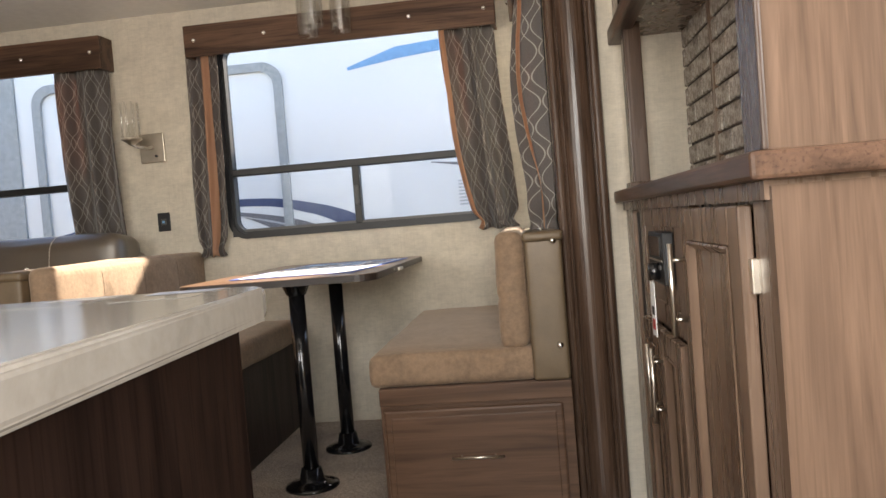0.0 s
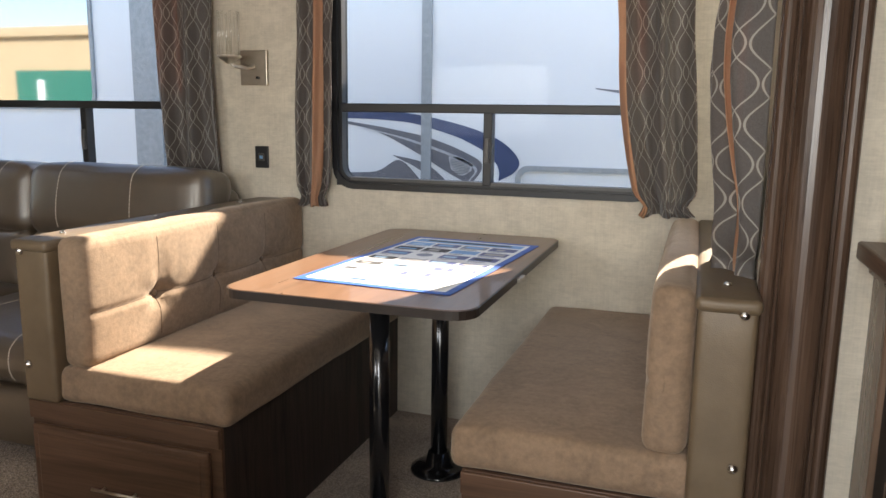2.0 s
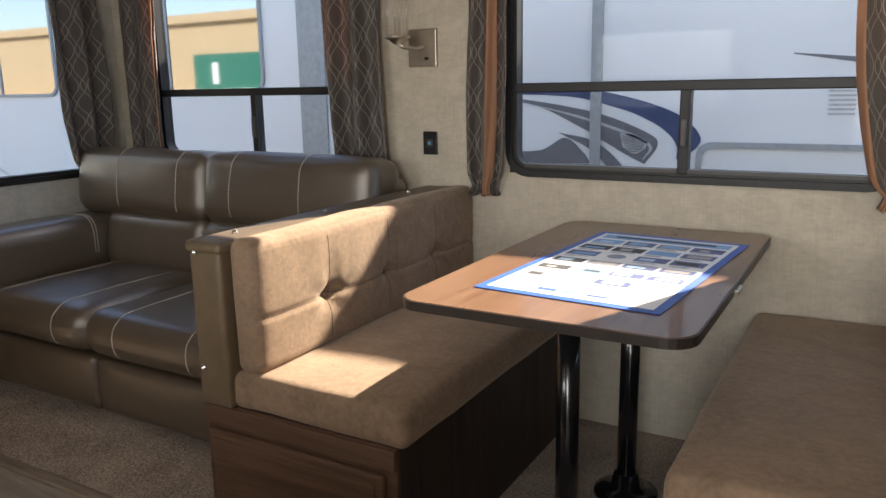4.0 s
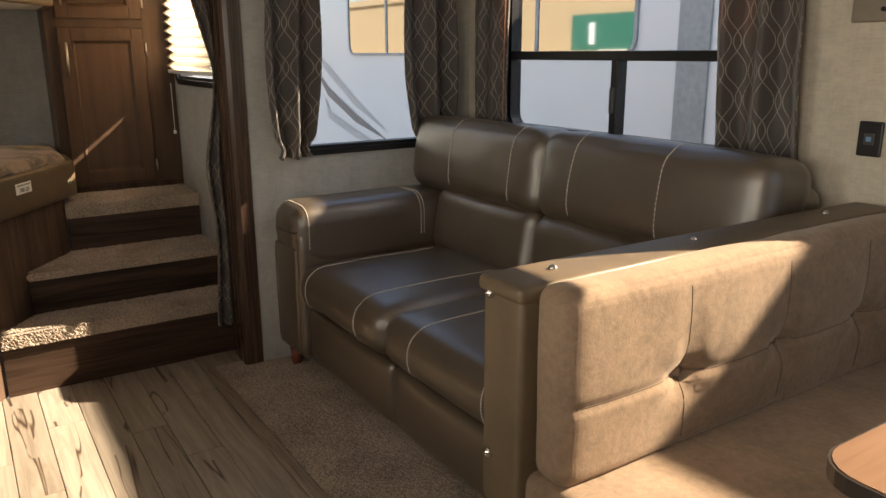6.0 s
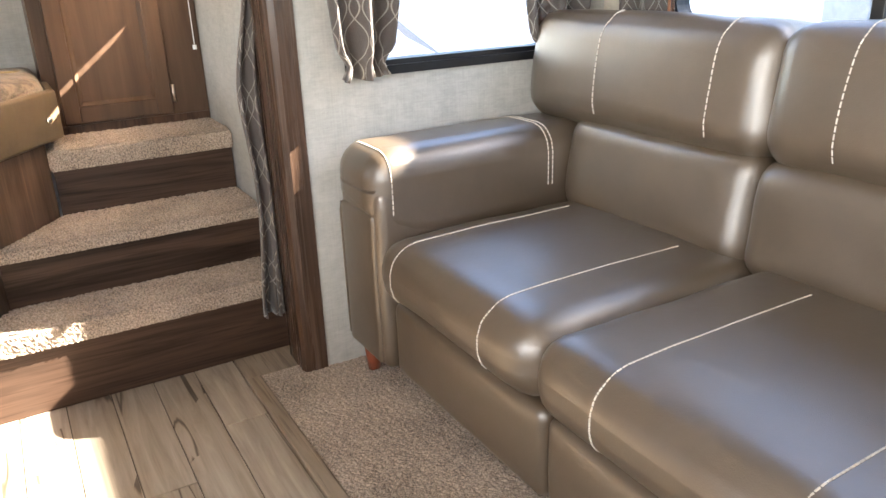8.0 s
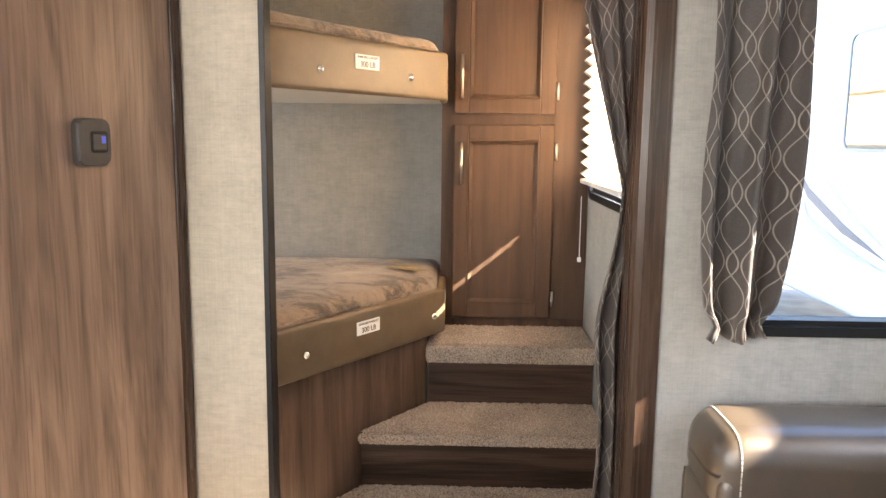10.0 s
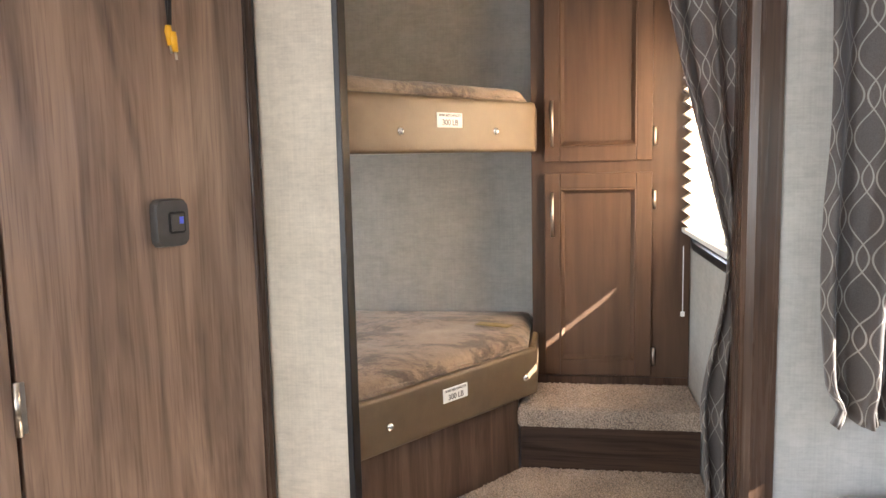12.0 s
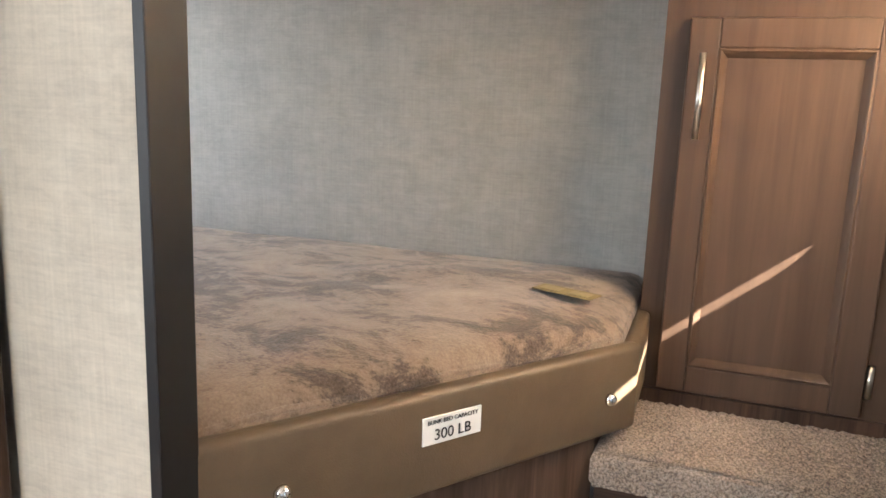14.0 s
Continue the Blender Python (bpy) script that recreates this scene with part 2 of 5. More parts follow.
def brick_panel_mat(name):
    m, n, l, p = mat(name)
    f = tex_noise(n, l, coords(n, l), 55, 6, 0.75)
    g = tex_noise(n, l, coords(n, l), 12, 3)
    c = ramp(n, l, f, [(0.36, (0.12, 0.095, 0.075)), (0.48, (0.36, 0.31, 0.26)), (0.60, (0.66, 0.62, 0.56))])
    l.new(mixc(n, l, 0.3, c, ramp(n, l, g, [(0.3, (0.1, 0.08, 0.065)), (0.7, (0.4, 0.36, 0.32))])), p.inputs["Base Color"])
    p.inputs["Roughness"].default_value = 0.8
    bump(n, l, p, f, 0.5, 0.004)
    return m


def fur_mat(name):
    """Printed plush on the bunk mattresses: tan with dark brown streaks."""
    m, n, l, p = mat(name)
    a = tex_noise(n, l, coords(n, l, (1.15, 0.8, 1), rot=(0, 0, 25)), 6.5, 10, 0.80, 0.35)
    b = tex_noise(n, l, coords(n, l), 250, 3)
    c = ramp(n, l, a, [(0.39, (0.026, 0.017, 0.012)), (0.455, (0.085, 0.058, 0.040)), (0.50, (0.235, 0.172, 0.120)), (0.68, (0.38, 0.29, 0.208))])
    l.new(mixc(n, l, 0.2, c, ramp(n, l, b, [(0.3, (0.1, 0.07, 0.05)), (0.7, (0.5, 0.38, 0.28))])), p.inputs["Base Color"])
    p.inputs["Roughness"].default_value = 0.95
    p.inputs["Sheen Weight"].default_value = 0.3
    bump(n, l, p, b, 0.5, 0.004)
    return m


def marble_mat(name):
    m, n, l, p = mat(name)
    a = tex_noise(n, l, coords(n, l), 6, 6, 0.7, 1.0)
    b = tex_noise(n, l, coords(n, l), 60, 3)
    c = ramp(n, l, a, [(0.3, (0.26, 0.24, 0.212)), (0.5, (0.31, 0.29, 0.258)), (0.7, (0.355, 0.335, 0.30))])
    l.new(mixc(n, l, 0.15, c, ramp(n, l, b, [(0.3, (0.27, 0.25, 0.22)), (0.7, (0.45, 0.43, 0.39))])), p.inputs["Base Color"])
    p.inputs["Roughness"].default_value = 0.16
    return m


M_PAPER = wallpaper("wallpaper_cream", (0.60, 0.54, 0.44))
M_PAPER2 = wallpaper("wallpaper_grey", (0.46, 0.45, 0.415))
M_CEIL = plain("ceiling_white", (0.78, 0.76, 0.72), 0.6, var=0.04)
M_DARK = wood("walnut_dark", (0.032, 0.018, 0.012), (0.105, 0.06, 0.04), "z")
M_TRIM = wood("walnut_trim", (0.036, 0.021, 0.014), (0.105, 0.062, 0.041), "z", 0.27, fine=45, figure=0.4, gloss=0.4)
M_TRIMX = wood("walnut_trim_x", (0.05, 0.028, 0.019), (0.15, 0.085, 0.055), "x", 0.35)
M_TRIMY = wood("walnut_trim_y", (0.05, 0.028, 0.019), (0.15, 0.085, 0.055), "y", 0.35)
M_CAB = wood("walnut_cabinet", (0.085, 0.054, 0.038), (0.25, 0.162, 0.110), "z", 0.28, fine=26, figure=0.15, pore=0.12, gloss=0.45)
# bench base wood, darkened for the shade beneath the table
M_BASE = wood("bench_base_shaded", (0.024, 0.017, 0.014), (0.066, 0.046, 0.037), "z", 0.5, fine=40)
M_PLINTH = wood("walnut_plinth", (0.058, 0.036, 0.025), (0.195, 0.124, 0.084), "z", 0.36, fine=34, figure=0.36, pore=0.3, broad=6)
# lit copy of the panel walnut, lightened for window light it lacks
M_PANEL = wood("walnut_panel_lit", (0.125, 0.082, 0.060), (0.45, 0.31, 0.225), "z", 0.32, fine=30, figure=0.42, pore=0.45, broad=5, gloss=0.45)
M_DRAWER = wood("walnut_drawer", (0.06, 0.033, 0.021), (0.155, 0.088, 0.056), "x", 0.4, fine=26, figure=0.35, pore=0.3)
M_DOORW = wood("maple_stained", (0.068, 0.041, 0.027), (0.115, 0.070, 0.046), "z", 0.36, fine=22, figure=0.18, pore=0.08)
M_RISER = wood("riser_dark", (0.026, 0.015, 0.010), (0.085, 0.05, 0.034), "y", 0.45)
M_ISLAND = wood("espresso_dark", (0.010, 0.006, 0.005), (0.028, 0.016, 0.012), "z", 0.6, gloss=0.03)
M_TABLE = wood("table_laminate", (0.145, 0.078, 0.047), (0.235, 0.135, 0.085), "y", 0.30, fine=16, figure=0.3, pore=0.2, coat=0.35)
M_EDGE = plain("table_edge_band", (0.026, 0.018, 0.014), 0.4)
# darker than the suede: crease shade of the seams as colour
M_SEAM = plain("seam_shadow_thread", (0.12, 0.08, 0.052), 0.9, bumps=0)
M_SUEDE = suede("suede_tan", (0.238, 0.158, 0.101))
M_VINYL = leather("vinyl_olive_brown", (0.128, 0.09, 0.054), 0.45, 0.15)
M_LEATHER = leather("leather_dark_brown", (0.074, 0.051, 0.031), 0.39, 0.75)
M_THREAD = plain("pale_thread", (0.62, 0.56, 0.48), 0.7, bumps=0)
M_CARPET = carpet_mat("carpet_brown", (0.10, 0.070, 0.050), (0.62, 0.49, 0.38))
M_PLANK = plank_mat("floor_planks")
M_GROOVE = plain("floor_joint", (0.05, 0.04, 0.03), 0.8)
M_FTRIM = wood("floor_trim", (0.20, 0.15, 0.11), (0.36, 0.29, 0.22), "x", 0.4)
M_CURTAIN = curtain_mat("curtain_ogee")
M_LINING = lining_mat("curtain_lining")
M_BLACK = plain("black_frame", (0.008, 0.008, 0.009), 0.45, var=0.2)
M_GLOSSBLK = plain("black_pole", (0.008, 0.008, 0.009), 0.18, var=0.2, bumps=0, coat=0.3)
M_METAL = plain("brushed_nickel", (0.62, 0.57, 0.5), 0.28, 1.0, 0.08, 90)
M_CHROME = plain("chrome", (0.8, 0.78, 0.75), 0.12, 1.0, 0.04, 90, 0)
M_GLASS = glass_mat("window_glass")
M_CLEAR = glass_mat("clear_glass", (0.96, 0.96, 0.95), 0.12)
M_SHADE = shade_mat("pleated_shade_cloth")
M_BRICK = brick_panel_mat("brick_print")
M_MORTAR = plain("brick_joint", (0.085, 0.068, 0.056), 0.85)
M_FUR = fur_mat("plush_print")
M_STONE = marble_mat("counter_laminate")
M_WHITE = plain("paper_white", (0.82, 0.82, 0.8), 0.6, var=0.03, bumps=0)
M_BLUE = plain("print_blue", (0.02, 0.10, 0.42), 0.5, bumps=0)
M_SKYBLUE = plain("print_sky", (0.16, 0.36, 0.62), 0.5, bumps=0)
M_GREYINK = plain("print_grey", (0.25, 0.27, 0.32), 0.6, bumps=0)
M_GREYTXT = plain("print_pale_grey", (0.36, 0.34, 0.32), 0.5, bumps=0)
M_INK = plain("print_black", (0.02, 0.02, 0.022), 0.6, bumps=0)
M_RED = plain("print_red", (0.5, 0.03, 0.02), 0.5, bumps=0)
M_YELLOW = plain("plug_yellow", (0.8, 0.42, 0.02), 0.4, bumps=0)
M_BADGE = plain("badge_olive", (0.25, 0.19, 0.08), 0.7)
M_YELLOW2 = plain("badge_gold", (0.30, 0.235, 0.11), 0.6)
M_GREYPL = plain("grey_plastic", (0.062, 0.058, 0.055), 0.4)
M_PLATE = plain("nickel_plate", (0.45, 0.40, 0.33), 0.35, 0.9, 0.06)
M_LED = plain("blue_led", (0.1, 0.15, 0.9), 0.4, bumps=0)
M_WOODLEG = plain("red_wood_leg", (0.22, 0.06, 0.03), 0.35)


# ---- mesh helpers ----
def thing(name, label, category, at, group="", kind=""):
    ob = new(name)
    ob.location = at
    ob.empty_display_size = 0.05
    return tagged(ob, label, category, group, kind)


def part(name, bm, material, parent=None, label="", smooth=False):
    me = bpy.data.meshes.new(name)
    bmesh.ops.recalc_face_normals(bm, faces=bm.faces)
    bm.to_mesh(me)
    bm.free()
    for mm in (material if isinstance(material, (list, tuple)) else (material,)):
        me.materials.append(mm)
    if smooth:
        me.polygons.foreach_set("use_smooth", [True] * len(me.polygons))
    ob = new(name, me)
    if parent is not None:
        ob.parent = parent
        m = Matrix.Identity(4)
        q = parent
        while q is not None:
            m = m @ (Matrix.Translation(q.location) if q.type == "EMPTY" else Matrix.Identity(4))
            q = q.parent
        ob.matrix_parent_inverse = m.inverted() if parent.type == "EMPTY" else Matrix.Identity(4)
    if label:
        ob["label"] = label
    return ob


def box(x0, x1, y0, y1, z0, z1, bev=0.0, seg=2, bm=None, m=None):
    bm = bm or bmesh.new()
    vs = [bm.verts.new((x, y, z)) for x in (x0, x1) for y in (y0, y1) for z in (z0, z1)]
    fs = [bm.faces.new([vs[i] for i in f]) for f in ((0, 1, 3, 2), (4, 6, 7, 5), (0, 4, 5, 1), (2, 3, 7, 6), (0, 2, 6, 4), (1, 5, 7, 3))]
    if bev:
        es = list({e for f in fs for e in f.edges})
        bmesh.ops.bevel(bm, geom=es, offset=bev, segments=seg, profile=0.5, affect="EDGES")
    if m is not None:
        bmesh.ops.transform(bm, matrix=m, verts=[v for v in bm.verts])
    return bm


def rbox(x0, x1, y0, y1, z0, z1, r, n=8, puff=(0, 0, 0), rough=0.0, seed=0, m=None):
    """A soft cushion: a box with rounded edges, its faces swollen and a little uneven."""
    h = Vector(((x1 - x0) / 2, (y1 - y0) / 2, (z1 - z0) / 2))
    c = Vector(((x0 + x1) / 2, (y0 + y1) / 2, (z0 + z1) / 2))
    r = min(r, h.x * 0.98, h.y * 0.98, h.z * 0.98)

    def marks(a):
        i = a - r
        out = [-a, -a + r * 0.25, -a + r * 0.55]
        k = max(2, n)
        out += [-i + 2 * i * j / k for j in range(k + 1)]
        return out + [a - r * 0.55, a - r * 0.25, a]

    L = [marks(a) for a in h]
    bm = bmesh.new()
    for ax in range(3):
        u, v = [(1, 2), (0, 2), (0, 1)][ax]
        for s in (-1, 1):
            grid = {}
            for i, a in enumerate(L[u]):
                for j, b in enumerate(L[v]):
                    p = [0, 0, 0]
                    p[ax], p[u], p[v] = s * h[ax], a, b
                    q = [max(-(h[k] - r), min(h[k] - r, p[k])) for k in range(3)]
                    d = Vector(p) - Vector(q)
                    w = Vector(q) + (d.normalized() * r if d.length > 1e-9 else Vector())
                    w[ax] += s * puff[ax] * (1 - (a / h[u]) ** 2) * (1 - (b / h[v]) ** 2)
                    if rough:
                        w += Vector(noise.noise_vector((w + c) * 7.0 + Vector((seed, seed, 0)))) * rough
                    grid[i, j] = bm.verts.new(c + w)
            for i in range(len(L[u]) - 1):
                for j in range(len(L[v]) - 1):
                    bm.faces.new((grid[i, j], grid[i + 1, j], grid[i + 1, j + 1], grid[i, j + 1]))
    bmesh.ops.remove_doubles(bm, verts=bm.verts, dist=1e-5)
    if m is not None:
        bmesh.ops.transform(bm, matrix=m, verts=bm.verts)
    return bm


def tube(points, rad, sides=10, bm=None, caps=True):
    """A round bar along points; rad is one radius or one for each point."""
    bm = bm or bmesh.new()
    pts = [Vector(p) for p in points]
    rads = rad if isinstance(rad, (list, tuple)) else [rad] * len(pts)
    rings = []
    for i, p in enumerate(pts):
        d = (pts[min(i + 1, len(pts) - 1)] - pts[max(i - 1, 0)]).normalized()
        a = d.orthogonal().normalized() if abs(d.z) < 0.99 else Vector((1, 0, 0))
        if abs(d.z) < 0.99:
            a = d.cross(Vector((0, 0, 1))).normalized()
        b = d.cross(a)
        rings.append([bm.verts.new(p + (a * math.cos(2 * math.pi * k / sides) + b * math.sin(2 * math.pi * k / sides)) * rads[i]) for k in range(sides)])
    for r0, r1 in zip(rings, rings[1:]):
        for k in range(sides):
            bm.faces.new((r0[k], r0[(k + 1) % sides], r1[(k + 1) % sides], r1[k]))
    if caps:
        bm.faces.new(rings[0][::-1])
        bm.faces.new(rings[-1])
    return bm


def prism(poly, z0, z1, bev=0.0, bm=None, seg=2):
    """An upright prism over a plan polygon."""
    bm = bm or bmesh.new()
    lo, hi = [bm.verts.new((x, y, z0)) for x, y in poly], [bm.verts.new((x, y, z1)) for x, y in poly]
    k = len(poly)
    fs = [bm.faces.new(lo[::-1]), bm.faces.new(hi)] + [bm.faces.new((lo[i], lo[(i + 1) % k], hi[(i + 1) % k], hi[i])) for i in range(k)]
    if bev:
        es = list({e for f in fs[:2] for e in f.edges})
        bmesh.ops.bevel(bm, geom=es, offset=bev, segments=seg, profile=0.5, affect="EDGES")
    return bm


def round_rect(a0, a1, b0, b1, r, n=6):
    out = []
    for ca, cb, s in ((a1 - r, b1 - r, 0), (a0 + r, b1 - r, 90), (a0 + r, b0 + r, 180), (a1 - r, b0 + r, 270)):
        out += [(ca + r * math.cos(radians(s + 90 * k / n)), cb + r * math.sin(radians(s + 90 * k / n))) for k in range(n + 1)]
    return out


def onplane(axis, a, b, d):
    """A point on an upright plane: a along it, b its height, d across it."""
    return (a, d, b) if axis == "y" else (d, a, b)


def ring(axis, outer, inner, d0, d1):
    """A flat frame between two outlines of the same count, from d0 to d1 across."""
    bm = bmesh.new()
    k = len(outer)
    loops = [[bm.verts.new(onplane(axis, a, b, d)) for a, b in o] for o, d in ((outer, d0), (outer, d1), (inner, d1), (inner, d0))]
    for q in range(4):
        A, B = loops[q], loops[(q + 1) % 4]
        for i in range(k):
            bm.faces.new((A[i], A[(i + 1) % k], B[(i + 1) % k], B[i]))
    return bm


def plate(axis, outline, d0, d1):
    bm = bmesh.new()
    A, B = ([bm.verts.new(onplane(axis, a, b, d)) for a, b in outline] for d in (d0, d1))
    bm.faces.new(A)
    bm.faces.new(B[::-1])
    k = len(outline)
    for i in range(k):
        bm.faces.new((A[i], A[(i + 1) % k], B[(i + 1) % k], B[i]))
    return bm


def abox(axis, a0, a1, b0, b1, d0, d1, bev=0.0):
    d0, d1 = min(d0, d1), max(d0, d1)
    return box(a0, a1, d0, d1, b0, b1, bev) if axis == "y" else box(d0, d1, a0, a1, b0, b1, bev)


def wall(name, axis, a0, a1, z0, z1, d0, d1, holes=(), material=None, label=""):
    """A wall with true openings, each (a0, a1, z0, z1)."""
    bm = bmesh.new()
    cur = a0
    for h0, h1, b0, b1 in sorted(holes):
        for q in ((cur, h0, z0, z1), (h0, h1, z0, b0), (h0, h1, b1, z1)):
            if q[1] - q[0] > 1e-4 and q[3] - q[2] > 1e-4:
                (lambda Q: box(*Q, bm=bm))((q[0], q[1], d0, d1, q[2], q[3]) if axis == "y" else (d0, d1, q[0], q[1], q[2], q[3]))
        cur = h1
    if a1 - cur > 1e-4:
        box(*((cur, a1, d0, d1, z0, z1) if axis == "y" else (d0, d1, cur, a1, z0, z1)), bm=bm)
    return tagged(part(name, bm, material or M_PAPER), label, "wall", kind="structure")


def window(name, axis, a0, a1, z0, z1, d, out, bar=None, mull=None, r=0.075):
    """A black-framed window in the plane d; out is the way outside (+1 or -1). A fixed pane above, sliders below the bar."""
    th = thing(name, "black-framed trailer window with rounded corners and tinted panes", "window", onplane(axis, (a0 + a1) / 2, z0, d), kind="structure")
    n = 6
    o, i1 = round_rect(a0 - 0.012, a1 + 0.012, z0 - 0.012, z1 + 0.012, r + 0.012, n), round_rect(a0 + 0.026, a1 - 0.026, z0 + 0.026, z1 - 0.026, r - 0.02, n)
    i2 = round_rect(a0 + 0.012, a1 - 0.012, z0 + 0.012, z1 - 0.012, r - 0.008, n)
    big = round_rect(a0 - 0.002, a1 + 0.002, z0 - 0.002, z1 + 0.002, 0.004, n)
    part("window_frame", ring(axis, o, i2, d - out * 0.012, d + out * 0.002), M_BLACK, th)
    part("inner_frame", ring(axis, big, i1, d + out * 0.002, d + out * 0.055), M_BLACK, th)
    g = d + out * 0.035
    if bar:
        part("crossbar", abox(axis, a0 + 0.02, a1 - 0.02, bar - 0.017, bar + 0.017, d - out * 0.004, d + out * 0.045, 0.004), M_BLACK, th)
        part("pane", plate(axis, [(a0 + 0.02, bar + 0.01), (a1 - 0.02, bar + 0.01), (a1 - 0.02, z1 - 0.02), (a0 + 0.02, z1 - 0.02)], g, g + out * 0.004), M_GLASS, th).visible_shadow = False
        part("mullion", abox(axis, mull - 0.017, mull + 0.017, z0 + 0.02, bar - 0.01, d - out * 0.002, d + out * 0.045, 0.004), M_BLACK, th)
        part("latch", abox(axis, mull - 0.009, mull + 0.009, (z0 + bar) / 2 - 0.045, (z0 + bar) / 2 + 0.045, d - out * 0.014, d, 0.003), M_GREYPL, th)
        for p0, p1, e in ((a0 + 0.02, mull, 0), (mull, a1 - 0.02, 0.008)):
            part("pane", plate(axis, [(p0, z0 + 0.02), (p1, z0 + 0.02), (p1, bar), (p0, bar)], g + out * e, g + out * (e + 0.004)), M_GLASS, th).visible_shadow = False
        part("sill_track", abox(axis, a0 + 0.06, a1 - 0.06, z0 + 0.022, z0 + 0.034, d, d + out * 0.045), M_GREYPL, th)
    else:
        part("pane", plate(axis, [(a0 + 0.02, z0 + 0.02), (a1 - 0.02, z0 + 0.02), (a1 - 0.02, z1 - 0.02), (a0 + 0.02, z1 - 0.02)], g, g + out * 0.004), M_GLASS, th).visible_shadow = False
    return th


def curtain(label, axis, top, bot, z0, z1, d, side, folds=4, amp=0.022, waist=None, lining=None, group="window curtains", name="curtain", seed=0, puffy=0.0, full=1.5):
    """A gathered curtain on a wall plane. top, bot: its two ends along the wall above and below; side: the way into the room."""
    rnd = random.Random(seed)
    nu, nv = 28 * folds + 1, 56
    cloth = (top[1] - top[0]) * full
    th = thing(name, label, "curtain", onplane(axis, (bot[0] + bot[1]) / 2, z0, d), group)
    ph = [rnd.uniform(-0.5, 0.5) for _ in range(folds + 2)]

    def sheet(s0, s1, shift, cnt):
        bm = bmesh.new()
        uv = bm.loops.layers.uv.new("uv")
        rows = []
        for j in range(nv + 1):
            f = j / nv
            z = z1 + (z0 - z1) * f
            g = f ** 1.7
            e0, e1 = top[0] + (bot[0] - top[0]) * g, top[1] + (bot[1] - top[1]) * g
            pinch = 1.0
            if waist:
                fw, w0, w1, run = waist
                if f < fw:
                    g = (f / fw) ** 1.5
                    e0, e1 = top[0] + (w0 - top[0]) * g, top[1] + (w1 - top[1]) * g
                else:
                    g = min(1.0, (f - fw) / run)
                    g = g * g * (3 - 2 * g)
                    wob = 0.012 * math.sin(17 * f) * g
                    e0, e1 = w0 + (bot[0] + wob - w0) * g, w1 + (bot[1] - w1) * g
                pinch = 1 - 0.6 * math.exp(-((f - fw) / 0.05) ** 2)
            else:
                swell = math.sin(math.pi * min(1.0, max(0.0, (f - 0.35) / 0.6)))
                e0, e1 = e0 - 0.012 * swell, e1 + 0.008 * swell
            tuck = max(0.0, (f - 0.86) / 0.14)
            cinch = 0.30 * math.exp(-((f - 0.965) / 0.03) ** 2)
            row = []
            for i in range(cnt):
                s = s0 + (s1 - s0) * i / (cnt - 1)
                k = s * folds
                p = ph[int(k) % len(ph)] * (1 - abs(2 * (k - int(k)) - 1))
                a = amp * (0.65 + 0.5 * f) * math.sin(2 * math.pi * k + 0.9 * math.sin(2.4 * f + 3 * p) + 0.35 * math.sin(7 * f + s * 4)) + 0.16 * amp * math.sin(2 * math.pi * (2.3 * k + 0.2) + 5 * f)
                a += tuck * 0.008 * math.sin(2 * math.pi * k * 5 + 1.5 * math.sin(9 * s)) + 0.003 * noise.noise(Vector((s * 9, z * 11, seed)))
                x = e0 + (e1 - e0) * s + 0.3 * amp * math.cos(2 * math.pi * k) * pinch
                mid = (e0 + e1) / 2
                if not waist:
                    x = mid + (x - mid) * (1 - cinch)
                a = a * pinch * (1 - 0.4 * cinch)
                off = d + side * (0.045 + shift + a * (1.3 if amp > 0.017 else 1.0) + puffy * math.sin(math.pi * min(1, f * 1.05)) ** 2) * (min(1.0, 0.08 + s / 0.16) if puffy else 1.0)
                row.append((bm.verts.new(onplane(axis, x, z + 0.005 * math.sin(9 * k + 2) * tuck, off)), s * cloth, z))
            rows.append(row)
        for r0, r1 in zip(rows, rows[1:]):
            for i in range(cnt - 1):
                q = (r0[i], r0[i + 1], r1[i + 1], r1[i])
                fc = bm.faces.new([v for v, _, _ in q])
                for lp, (_, uu, vv) in zip(fc.loops, q):
                    lp[uv].uv = (uu, vv)
        return bm

    c = part("cloth", sheet(0, 1, 0.0, nu), M_CURTAIN, th, smooth=True)
    md = c.modifiers.new("thick", "SOLIDIFY")
    md.thickness = 0.003
    if lining:
        c2 = part("lining", sheet(lining[0], lining[1], 0.016, 14), M_LINING, th, "orange-tan sunlit curtain lining", smooth=True)
        md = c2.modifiers.new("thick", "SOLIDIFY")
        md.thickness = 0.002
    return th


def screw_at(parent, p, way, rad=0.011):
    """A domed chrome screw cap."""
    w = Vector(way)
    return part("screw_cap", tube([Vector(p), Vector(p) + w * rad * 0.35, Vector(p) + w * rad * 0.75, Vector(p) + w * rad * 0.95], [rad, rad * 0.95, rad * 0.6, rad * 0.15], 12), M_CHROME, parent, "chrome screw cap", True)


def bar_handle(parent, p0, p1, way, gap=0.03, rad=0.006, material=None):
    """A bar pull on two posts."""
    p0, p1, w = Vector(p0), Vector(p1), Vector(way)
    bm = tube([p0 + w * gap, p1 + w * gap], rad)
    for k in (0.18, 0.82):
        q = p0.lerp(p1, k)
        tube([q, q + w * gap], rad * 0.75, bm=bm)
    return part("handle", bm, material or M_METAL, parent, "brushed metal bar handle", True)


